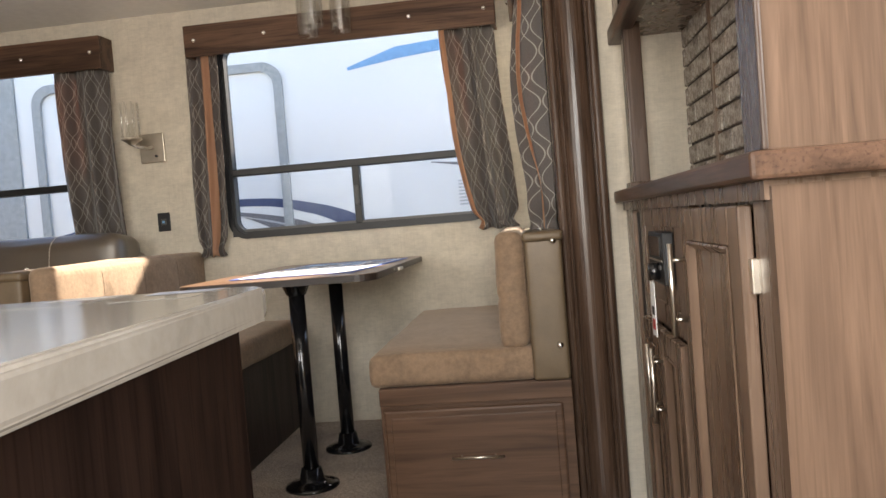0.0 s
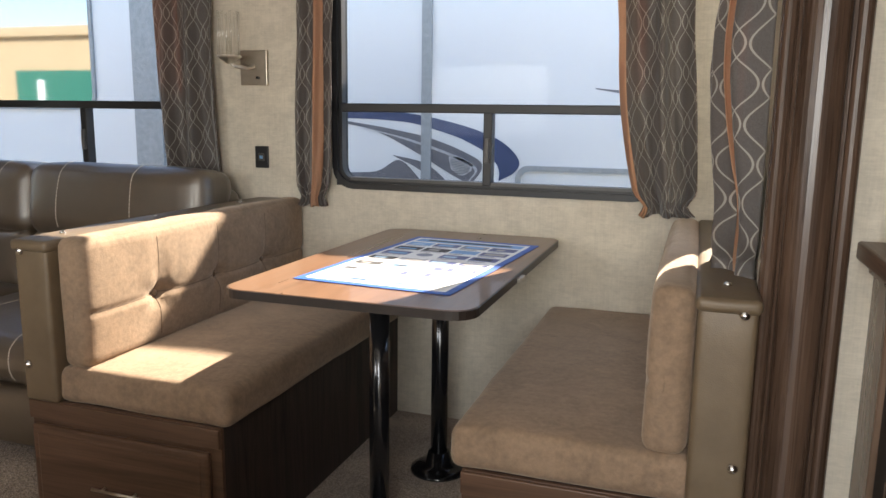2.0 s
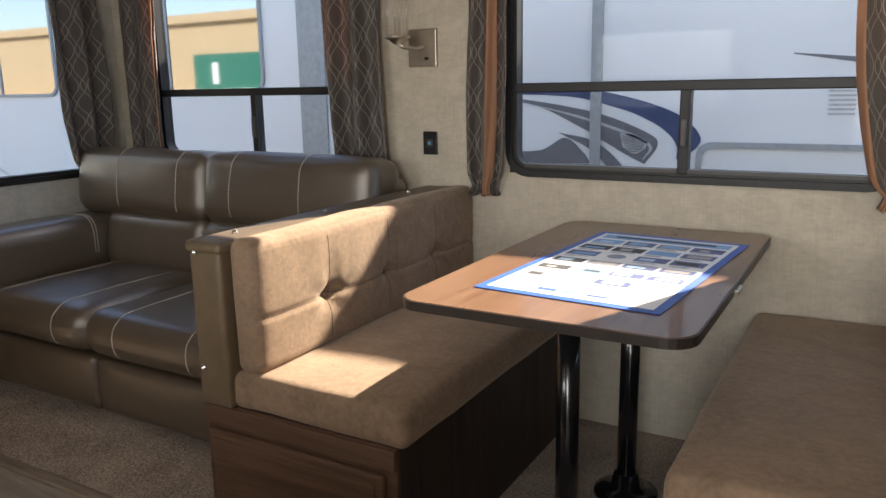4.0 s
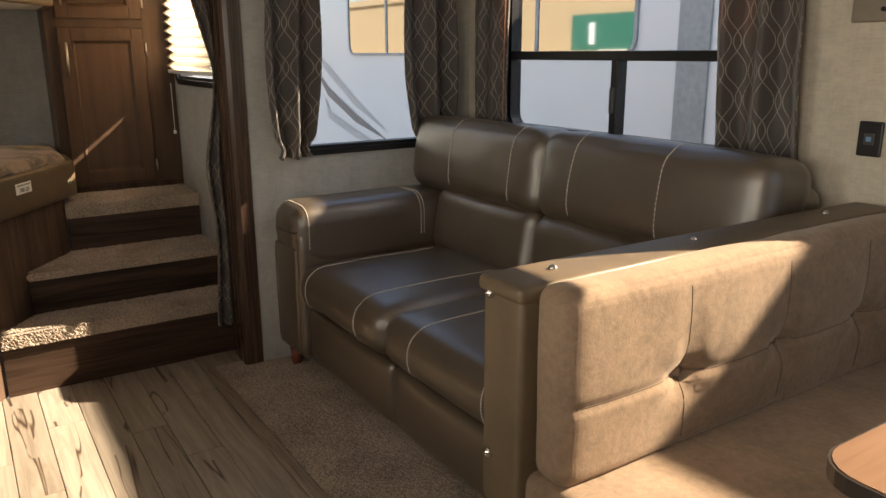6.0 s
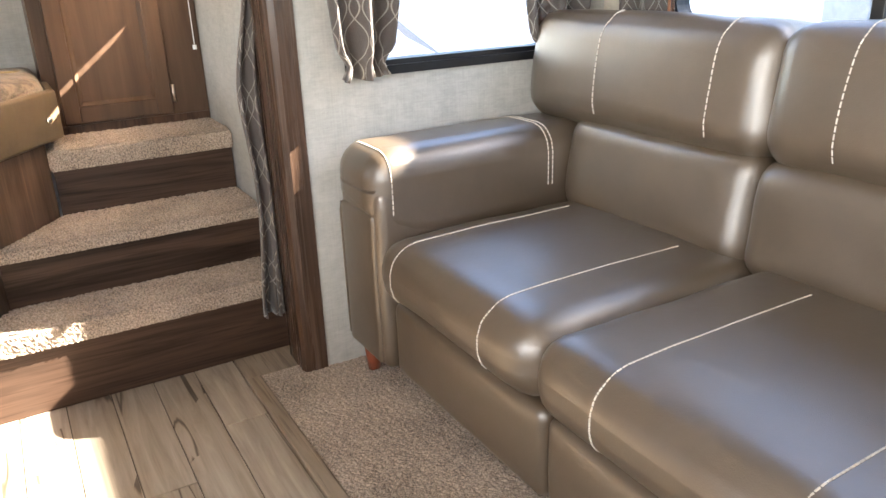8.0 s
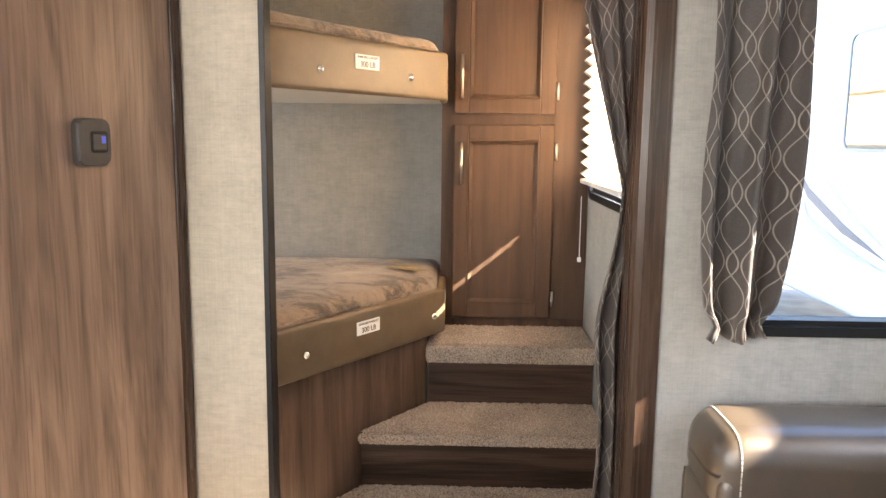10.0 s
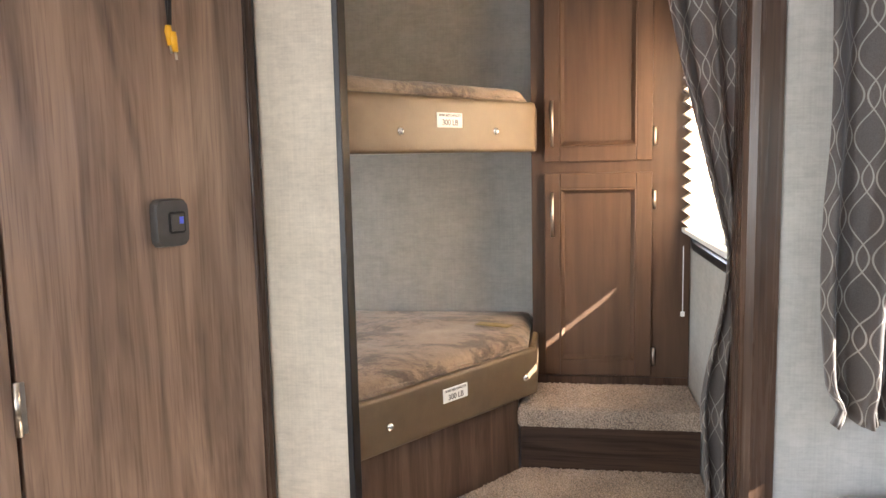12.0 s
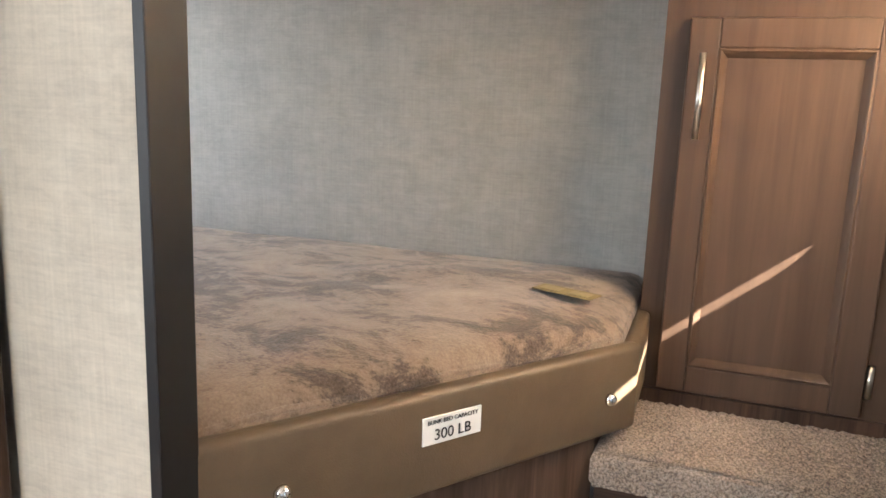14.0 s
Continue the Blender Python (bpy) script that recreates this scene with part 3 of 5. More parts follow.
def stitch(parent, pts, pitch=0.009, rad=0.0018, name="stitching"):
    """A run of small pale stitches along a line."""
    bm = bmesh.new()
    pts = [Vector(p) for p in pts]
    for a, b in zip(pts, pts[1:]):
        k = max(1, int((b - a).length / pitch))
        for i in range(k):
            tube([a.lerp(b, (i + 0.12) / k), a.lerp(b, (i + 0.88) / k)], rad, 5, bm)
    return part(name, bm, M_THREAD, parent, "pale contrast stitching")


def lay(ob, rays):
    """Points where rays (origin, way) meet a mesh, just above its surface."""
    dg = bpy.context.evaluated_depsgraph_get()
    out = []
    for o, w in rays:
        ok, p, nrm, _ = ob.ray_cast(Vector(o), Vector(w), depsgraph=dg)
        if ok:
            out.append(p + nrm * 0.0008)
    return out


def carpet_top(x0, x1, y0, y1, z, step, inside=None, seed=0):
    """A tufted carpet surface: a fine uneven sheet."""
    bm = bmesh.new()
    nx, ny = int((x1 - x0) / step), int((y1 - y0) / step)
    r = np.random.RandomState(seed)
    hh = r.uniform(-1, 1, (nx + 1, ny + 1))
    jj = r.uniform(-0.35, 0.35, (nx + 1, ny + 1, 2)) * step
    g = {}
    for i in range(nx + 1):
        for j in range(ny + 1):
            x, y = x0 + (x1 - x0) * i / nx, y0 + (y1 - y0) * j / ny
            if inside is None or inside(x, y):
                e = 0 if i in (0, nx) or j in (0, ny) else 1
                g[i, j] = bm.verts.new((x + jj[i, j, 0] * e, y + jj[i, j, 1] * e, z + 0.0028 * hh[i, j]))
    for i in range(nx):
        for j in range(ny):
            q = [g.get(k) for k in ((i, j), (i + 1, j), (i + 1, j + 1), (i, j + 1))]
            if all(q):
                bm.faces.new(q)
    return bm

# ---- structure ----
YB, XL, XR = 3.565, -3.56, 0.11          # slide-out: back wall, end walls
YW = 2.50                                # main side wall
YK = -0.40                               # kitchen side wall
CEIL, SCEIL = 2.38, 2.03
WALL = 0.06
tagged(part("floor", box(-3.776, 1.6, YK, 2.30, -0.06, -0.004), M_GROOVE), "grey-brown wood plank floor of the main room", "floor", kind="structure")
tagged(part("carpet", box(XL - 0.06, XR + 0.02, 2.342, YB, -0.06, 0.008), M_CARPET), "brown speckled carpet of the slide-out", "carpet", kind="structure")
tagged(part("trim", box(XL - 0.06, XR + 0.02, 2.30, 2.342, -0.02, 0.012, 0.004), M_FTRIM), "pale wood transition strip between planks and carpet", "trim", kind="structure")
tagged(part("floor_edge", box(-3.768, XL - 0.06, 2.302, YW, -0.06, 0.004), M_FTRIM), "wood floor edge beside the stairs", "floor", kind="structure")
tagged(part("ceiling", box(-5.4, 1.66, YK, YW + 0.08, CEIL, CEIL + 0.05), M_CEIL), "white ceiling of the main room", "ceiling", kind="structure")
tagged(part("ceiling_slide", box(XL - 0.06, XR + 0.06, YW - 0.02, YB + 0.06, SCEIL, SCEIL + 0.05), M_CEIL), "white ceiling of the slide-out", "ceiling", kind="structure")
W1, W2 = (-1.405, -0.168, 0.928, 1.86), (-3.285, -2.055, 0.928, 1.86)
WE = (2.66, 3.40, 0.86, 1.84)
WR = (2.66, 3.36, 0.93, 1.84)
wall("wall_back", "y", XL - WALL, XR + WALL, -0.06, SCEIL, YB, YB + 0.05, (W1, W2), M_PAPER, "cream woven-look wallpaper behind sofa and dinette")
wall("wall_slide_left", "x", YW + 0.005, YB, -0.06, SCEIL, XL - 0.05, XL, (WE,), M_PAPER2, "pale wallpaper on the slide-out end behind the sofa")
wall("wall_slide_right", "x", YW + 0.005, YB, -0.06, SCEIL, XR, XR + 0.05, (WR,), M_PAPER, "cream wallpaper on the slide-out end behind the bench")
wall("wall_main_right", "y", XR + 0.05, 1.6, -0.06, CEIL, YW, YW + 0.05, (), M_PAPER, "cream wallpaper beside the entertainment cabinet")
wall("wall_header", "y", XL - 0.05, XR + 0.05, SCEIL + 0.05, CEIL, YW, YW + 0.05, (), M_PAPER, "wall strip above the slide-out opening")
WBK = (-4.41, -3.78, 1.123, 1.86)
wall("wall_bunk_right", "y", -5.4, XL - 0.05, -0.06, CEIL, YW, YW + 0.05, (WBK,), M_PAPER2, "grey-beige wallpaper beside the stairs")
wall("wall_bunk_end", "x", 0.2, YW, -0.06, CEIL, -4.73, -4.67, (), M_PAPER2, "grey-beige woven wallpaper behind the bunks")
# the hole is made up, for the bunk fill lamp
wall("wall_bunk_left", "y", -4.67, -3.64, -0.06, CEIL, 0.2, 0.25, ((-4.47, -3.82, 0.98, 1.40),), M_PAPER2, "grey-beige wallpaper at the foot of the bunks")
# cream paper in place of grey puts bounced sun into the colour
wall("wall_partition", "x", 1.37, 1.556, 0.0, CEIL, -3.643, -3.585, (), M_PAPER, "narrow strip of wallpaper beside the bunk opening, lightened for bounced sun")
wall("wall_partition_far", "x", YK, 1.37, 0.0, CEIL, -3.643, -3.605, (), M_PAPER2, "partition behind the wood panelling")
# opening of the assumed kitchen-side window
WK = (-2.5, -1.3, 1.0, 1.7)
# opening made up for the front fill lamp
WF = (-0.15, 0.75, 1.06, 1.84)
wall("wall_kitchen", "y", -3.64, 1.6, -0.06, CEIL, YK - 0.05, YK, (WK, (-0.45, 0.35, -0.05, 1.95)), M_PAPER, "cream wall on the door side")
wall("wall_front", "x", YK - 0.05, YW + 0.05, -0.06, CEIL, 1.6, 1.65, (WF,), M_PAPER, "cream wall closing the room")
window("window_1", "y", *W1, YB, 1, 1.235, -0.780)
window("window_2", "y", *W2, YB, 1, 1.237, -2.665)
window("window_3", "x", *WE, XL, -1)
window("window_4", "x", *WR, XR, 1)
window("window_5", "y", *WBK, YW, 1, r=0.05)
# unseen window added at the bunk foot to let the fill in
window("added_window_7", "y", -4.47, -3.82, 0.98, 1.40, 0.25, -1, r=0.05)
# unseen window, assumed so the kitchen side lets light in
window("assumed_window_6", "y", *WK, YK, -1, 1.28, -1.9)
# unseen window added so the front fill lamp has an opening
window("added_window_8", "x", *WF, 1.6, 1)
tagged(part("trim", box(-3.645, -3.583, 1.556, 1.571, 0.0, CEIL, 0.002), M_BLACK), "black edge strip on the bunk partition", "trim", kind="structure")


def moulding(name, prof, z0, z1, label):
    """An upright moulding of a plan profile."""
    return tagged(part(name, prism(prof, z0, z1), M_TRIM), label, "trim", kind="structure")


def fascia(x0, x1, y):
    """Plan outline of a wide moulded casing on the wall plane y, towards -y."""
    w = x1 - x0
    pts = [(x0, y), (x0, y - 0.012)]
    for k in range(7):
        a = math.pi * k / 6
        pts.append((x0 + 0.016 - 0.014 * math.cos(a), y - 0.016 - 0.012 * math.sin(a)))
    for k in range(13):
        a = math.pi * k / 12
        pts.append((x0 + w / 2 - (w / 2 - 0.036) * math.cos(a), y - 0.014 - 0.034 * math.sin(a)))
    for k in range(7):
        a = math.pi * k / 6
        pts.append((x1 - 0.016 - 0.014 * math.cos(a), y - 0.016 - 0.012 * math.sin(a)))
    return pts + [(x1, y - 0.012), (x1, y)]


moulding("trim", fascia(XR - 0.005, XR + 0.155, YW - 0.04), 0.0, 2.2, "wide dark moulded casing of the slide-out opening")
moulding("trim", [(XL - 0.15, YW - 0.02), (XL - 0.15, YW - 0.035), (XL - 0.02, YW - 0.042), (XL + 0.0, YW - 0.036), (XL + 0.006, YW - 0.02), (XL + 0.006, YW + 0.03), (XL - 0.004, YW + 0.03), (XL - 0.004, YW - 0.02)], 0.0, 2.2, "dark wood casing post beside the stairs")
tagged(part("trim", box(XL - 0.15, XR + 0.152, YW - 0.045, YW - 0.001, SCEIL - 0.03, SCEIL + 0.14, 0.01), M_TRIMX), "dark wood casing over the slide-out opening", "trim", kind="structure")

# stairs to the bunk room
BASE_A, BASE_B = (-3.655, 1.530), (-4.225, 1.945)
for z, xf, drop, rise in ((0.25, -3.768, 0.058, 0.25), (0.425, -3.945, 0.034, 0.175), (0.63, -4.21, 0.06, 0.205)):
    t = (xf - BASE_A[0]) / (BASE_B[0] - BASE_A[0])
    yl = BASE_A[1] + (BASE_B[1] - BASE_A[1]) * max(0, t) - 0.0
    st = thing("stair_step", "carpeted stair step with a dark wood riser", "step", (xf, 2.0, z - rise), "stairs to the bunk room")
    xb, yb = (-4.67, 1.95) if z > 0.5 else (xf - 0.30, min(1.95, BASE_A[1] + (BASE_B[1] - BASE_A[1]) * (t + 0.53)))
    poly = [(xf, yl + 0.004), (xf, YW - 0.004), (xb, YW - 0.004), (xb, yb + 0.004)]
    part("riser", box(xf - 0.02, xf - 0.004, yl + 0.006, YW - 0.005, z - rise - 0.02, z - drop + 0.006), M_RISER, st)
    tread = prism([(xf + 0.012, yl - 0.002)] + [(xf + 0.012, YW - 0.003)] + poly[2:], z - drop, z, 0.012, seg=3)
    part("tread", tread, M_CARPET, st, "brown speckled carpet")

    x_in = (BASE_B[1] - BASE_A[1]) / (BASE_B[0] - BASE_A[0])
    part("tread_surface", carpet_top(xb if z > 0.5 else xf - 0.27, xf + 0.006, yl + 0.004, YW - 0.006, z + 0.003, 0.0052, lambda x, y: y > min(1.955, BASE_A[1] + (x - BASE_A[0]) * x_in) + 0.004, int(z * 100)), M_CARPET, st, "brown speckled carpet pile")
    fr = carpet_top(0.0, drop - 0.005, yl + 0.004, YW - 0.006, 0.0, 0.0052, None, int(z * 100) + 1)
    bmesh.ops.transform(fr, matrix=Matrix(((0, 0, 1, xf + 0.0145), (0, 1, 0, 0), (-1, 0, 0, z - 0.004), (0, 0, 0, 1))), verts=fr.verts)
    part("nosing", fr, M_CARPET, st, "brown speckled carpet nosing")
tagged(part("carpet_pile", carpet_top(XL + 0.002, -1.74, 2.345, 2.95, 0.0105, 0.0065, None, 3), M_CARPET), "brown speckled carpet pile in the slide-out", "carpet", kind="stuff")

# wood panelling with a door line, left of the bunk opening
PA = radians(-27)
PW = Matrix.Translation((-3.572, 1.366, 0)) @ Matrix.Rotation(PA, 4, "Z")   # along the panelling, out into the room, up
PD, PN = Vector((math.cos(PA), math.sin(PA), 0)), Vector((-math.sin(PA), math.cos(PA), 0))


def on_panel(u, out, z):
    return PW @ Vector((u, out, z))


pn = thing("wood_panelling", "brown wood-grain slanting wall panelling with a hinged door", "wall panel", (-3.3, 1.23, 0), kind="structure")
part("panel", box(0.022, 0.578, -0.03, 0.0, 0.0, CEIL, 0.002, m=PW), M_PANEL, pn)
part("door_panel", box(0.586, 1.14, -0.03, 0.0, 0.012, CEIL - 0.1, 0.003, m=PW), M_PANEL, pn, "hinged wood-grain door")
part("door_head", box(0.586, 1.14, -0.03, 0.0, CEIL - 0.094, CEIL, 0.002, m=PW), M_PANEL, pn)
part("corner_strip", box(-0.004, 0.022, -0.04, 0.006, 0.0, CEIL, 0.004, m=PW), M_TRIM, pn)
part("jamb", box(1.146, 1.19, -0.04, 0.01, 0.0, CEIL, 0.004, m=PW), M_TRIM, pn, "dark wood door jamb")
gl = part("dark_pane", box(0.692, 1.10, 0.0, 0.004, 1.118, 1.66, 0.001, m=PW), M_GLOSSBLK, pn, "dark glossy pane")
part("pane_frame", box(0.684, 0.692, 0.0, 0.007, 1.11, 1.668, 0.001, m=PW), M_TRIM, gl)
part("ledge", box(0.654, 1.12, 0.0, 0.016, 1.080, 1.092, 0.003, m=PW), M_FTRIM, pn, "pale wood ledge")
for z in (0.937, 1.564):
    hg = part("hinge", tube([on_panel(0.582, 0.004, z), on_panel(0.582, 0.004, z + 0.1)], 0.006), M_METAL, pn, "metal hinge", True)
    part("hinge_leaf", box(0.566, 0.578, 0.0, 0.002, z + 0.002, z + 0.098, m=PW), M_METAL, hg)
wall("wall_bath", "x", YK, 0.845, 0.0, CEIL, -2.60, -2.545, (), M_PAPER, "plain wall beside the slanting door")


# ---- dinette ----
def bench(xs, xf, face, name_label):
    """A dinette bench. xs: its back; xf: its front edge; face: the way that it faces, +1 or -1."""
    th = thing("dinette_bench", name_label, "bench", ((xs + xf) / 2, 2.95, 0), "dinette benches")
    y0, y1 = 2.362, YB - 0.004
    lo, hi = sorted((xs, xf - face * 0.03))
    part("base", box(lo, hi, y0 + 0.012, y1, 0.0, 0.412, 0.003), M_BASE, th)
    part("end_frame", box(lo, hi, y0, y0 + 0.013, 0.0, 0.412, 0.002), M_DRAWER, th)
    part("top_rail", box(lo, hi, y0 - 0.012, y0, 0.358, 0.411, 0.003), M_DRAWER, th)
    dr = part("drawer_front", box(lo + 0.012, hi - 0.03, y0 - 0.020, y0, 0.03, 0.345, 0.008), M_DRAWER, th)
    part("drawer_field", box(lo + 0.034, hi - 0.052, y0 - 0.023, y0 - 0.012, 0.052, 0.323, 0.004), M_DRAWER, dr)
    mid = (lo + hi) / 2
    bar_handle(dr, (mid - 0.08, y0 - 0.019, 0.195), (mid + 0.08, y0 - 0.019, 0.195), (0, -1, 0), 0.022, 0.0042)
    b0, b1 = sorted((xs + face * 0.10, xf))
    part("seat_cushion", rbox(b0, b1, y0 - 0.006, y1, 0.412, 0.517, 0.028, 10, (0.004, 0.002, 0.012), 0.004, xs), M_SUEDE, th, "tan suede seat cushion", True)
    f0, f1 = sorted((xs, xs + face * 0.112))
    part("back_frame", rbox(f0, f1, y0 - 0.02, y1, 0.413, 0.845, 0.012, 6, (0.0, 0.003, 0.0)), M_VINYL, th, "olive-brown vinyl back frame", True)
    part("back_cap", rbox(f0 - 0.006, f1 + 0.006, y0 - 0.028, y1, 0.835, 0.866, 0.012, 8, (0.0, 0.002, 0.006), 0.002), M_VINYL, th, "olive-brown vinyl cap", True)
    c0, c1 = sorted((xs + face * 0.113, xs + face * 0.205))
    bm = rbox(c0, c1, y0 + 0.004, y1, 0.51, 0.872, 0.03, 14, (0.014, 0.003, 0.006), 0.004, xs + 3)
    sx = xs + face * 0.205
    tufts = [(y0 + (y1 - y0) * k, 0.665) for k in (0.25, 0.5, 0.75)]
    seams = [y for y, _ in tufts]
    bmesh.ops.subdivide_edges(bm, edges=[e for e in bm.edges if all((v.co.x - (c0 + c1) / 2) * face > 0.02 for v in e.verts)], cuts=2, use_grid_fill=True)
    for v in bm.verts:
        if (v.co.x - (c0 + c1) / 2) * face > 0.01:
            dz = abs(v.co.z - 0.665)
            d = 0.006 * math.exp(-(dz / 0.008) ** 2)
            for ty in seams:
                d += 0.004 * math.exp(-((v.co.y - ty) / 0.007) ** 2)
                q = math.hypot(v.co.y - ty, v.co.z - 0.665)
                d += 0.026 * math.exp(-(q / 0.03) ** 2) + 0.006 * math.exp(-(q / 0.09) ** 2) * (1 + 0.8 * math.sin(5 * math.atan2(v.co.z - 0.665, v.co.y - ty)))
            v.co.x -= face * d
    bk = part("back_cushion", bm, M_SUEDE, th, "button-tufted tan suede back cushion", True)
    bpy.context.view_layer.update()
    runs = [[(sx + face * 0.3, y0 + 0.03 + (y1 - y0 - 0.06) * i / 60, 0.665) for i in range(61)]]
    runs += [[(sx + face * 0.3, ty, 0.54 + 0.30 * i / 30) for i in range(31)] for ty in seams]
    # dark tubes draw the sewn seams and the shade in their creases
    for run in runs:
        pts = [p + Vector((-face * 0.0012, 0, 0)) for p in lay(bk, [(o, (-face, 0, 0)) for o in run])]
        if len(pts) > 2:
            part("seam", tube(pts, 0.0014, 5), M_SEAM, bk, "sewn seam with its crease shade as a dark line", True)
    for ty, tz in tufts:
        part("button", tube([(sx - face * 0.030, ty, tz), (sx - face * 0.018, ty, tz), (sx - face * 0.014, ty, tz)], [0.011, 0.010, 0.004], 10), M_SUEDE, bk, "", True)
    for z in (0.52, 0.835):
        screw_at(th, ((f0 + f1) / 2 + (0.03 if face < 0 else -0.03), y0 - 0.022, z - (0.0 if z < 0.6 else 0.0)), (0, -1, 0))
    for k in (0.08, 0.4, 0.8):
        screw_at(th, ((f0 + f1) / 2, y0 + (y1 - y0) * k, 0.868), (0, 0, 1), 0.009)
    return th


bench(-1.757, -1.105, 1, "dinette bench with tan suede cushions and brown drawer base, sunlit")
bench(0.104, -0.522, -1, "dinette bench with tan suede cushions beside the dark casing")

tb = thing("dinette_table", "brown laminate dinette table on two black poles", "table", (-0.786, 2.95, 0))
part("tabletop", prism(round_rect(-1.145, -0.487, 2.388, 3.523, 0.06), 0.7525, 0.774, 0.0), M_TABLE, tb)
part("edge_band", prism(round_rect(-1.149, -0.483, 2.384, 3.527, 0.063), 0.751, 0.7725), M_EDGE, tb)
for px, py in ((-0.831, 2.673), (-0.806, 3.125)):
    lg = part("pole", tube([(px, py, 0.02), (px, py, 0.745)], 0.0285, 24), M_GLOSSBLK, tb, "glossy black pole", True)
    part("foot", tube([(px, py, 0.006), (px, py, 0.016), (px, py, 0.024), (px, py, 0.034), (px, py, 0.075)], [0.098, 0.096, 0.075, 0.045, 0.036], 28), M_GLOSSBLK, lg, "black round foot", True)
    part("socket", tube([(px, py, 0.70), (px, py, 0.735), (px, py, 0.747)], [0.034, 0.05, 0.085], 24), M_GLOSSBLK, lg, "black socket", True)
part("latch", box(-0.485, -0.473, 2.83, 2.89, 0.752, 0.764, 0.002), M_METAL, tb, "metal latch")

# poster on the table
def plate_disc(cx, cy, r, n=20):
    """A thin printed disc on the poster."""
    bm = prism([(cx + r * math.cos(2 * math.pi * k / n), cy + r * math.sin(2 * math.pi * k / n)) for k in range(n)], 0.0017, 0.0021)
    bmesh.ops.transform(bm, matrix=PM, verts=bm.verts)
    return bm


M_INDIGO = plain("print_indigo", (0.07, 0.09, 0.22), 0.5, bumps=0)
M_PALEBLUE = plain("print_pale_blue", (0.36, 0.52, 0.68), 0.5, bumps=0)
ps = thing("poster", "blue-bordered printed sheet with photo grid on the table", "poster", (-0.74, 2.98, 0.777))
PM = Matrix.Translation((-0.775, 2.935, 0.7755)) @ Matrix.Rotation(radians(-4), 4, "Z")
part("sheet", box(-0.225, 0.225, -0.40, 0.40, 0.0, 0.0012, m=PM), M_BLUE, ps, "blue printed border")
part("field", box(-0.203, 0.203, -0.375, 0.372, 0.0012, 0.0017, m=PM), M_WHITE, ps, "white field")
part("heading", box(-0.19, 0.19, 0.30, 0.355, 0.0017, 0.0021, m=PM), M_SKYBLUE, ps, "pale blue heading band")
part("heading_line", box(-0.15, 0.15, 0.318, 0.338, 0.0021, 0.0024, m=PM), M_INK, ps, "dark heading lettering")
rp = random.Random(21)
for r in range(6):
    for c in range(4):
        x, y = -0.192 + c * 0.098, 0.225 - r * 0.092
        if r in (2, 5) and c == 1:
            part("seal", plate_disc(x + 0.044, y + 0.025, 0.026), M_GREYINK, ps, "round printed seal")
            continue
        h = 0.056 if r < 3 else 0.046
        ph = part("photo", box(x, x + 0.088, y, y + h, 0.0017, 0.0021, m=PM), rp.choice((M_GREYINK, M_SKYBLUE, M_INK, M_INDIGO, M_INDIGO)), ps)
        part("photo_detail", box(x + 0.01 + rp.uniform(0, 0.02), x + 0.05 + rp.uniform(0, 0.03), y + 0.012, y + h * rp.uniform(0.5, 0.85), 0.0021, 0.0023, m=PM), rp.choice((M_SKYBLUE, M_PALEBLUE, M_INK, M_GREYTXT)), ph)
        part("caption", box(x + 0.006, x + rp.uniform(0.05, 0.08), y - 0.014, y - 0.008, 0.0017, 0.002, m=PM), M_GREYINK, ps)
        part("caption", box(x + 0.006, x + rp.uniform(0.03, 0.07), y - 0.024, y - 0.019, 0.0017, 0.002, m=PM), M_GREYTXT, ps)
for k in range(5):
    part("blue_lettering", box(-0.15 + 0.062 * k, -0.10 + 0.062 * k, -0.352 + 0.004 * (k % 2), -0.332 + 0.006 * (k % 3), 0.0017, 0.0021, m=PM), M_BLUE if k % 2 else M_SKYBLUE, ps)


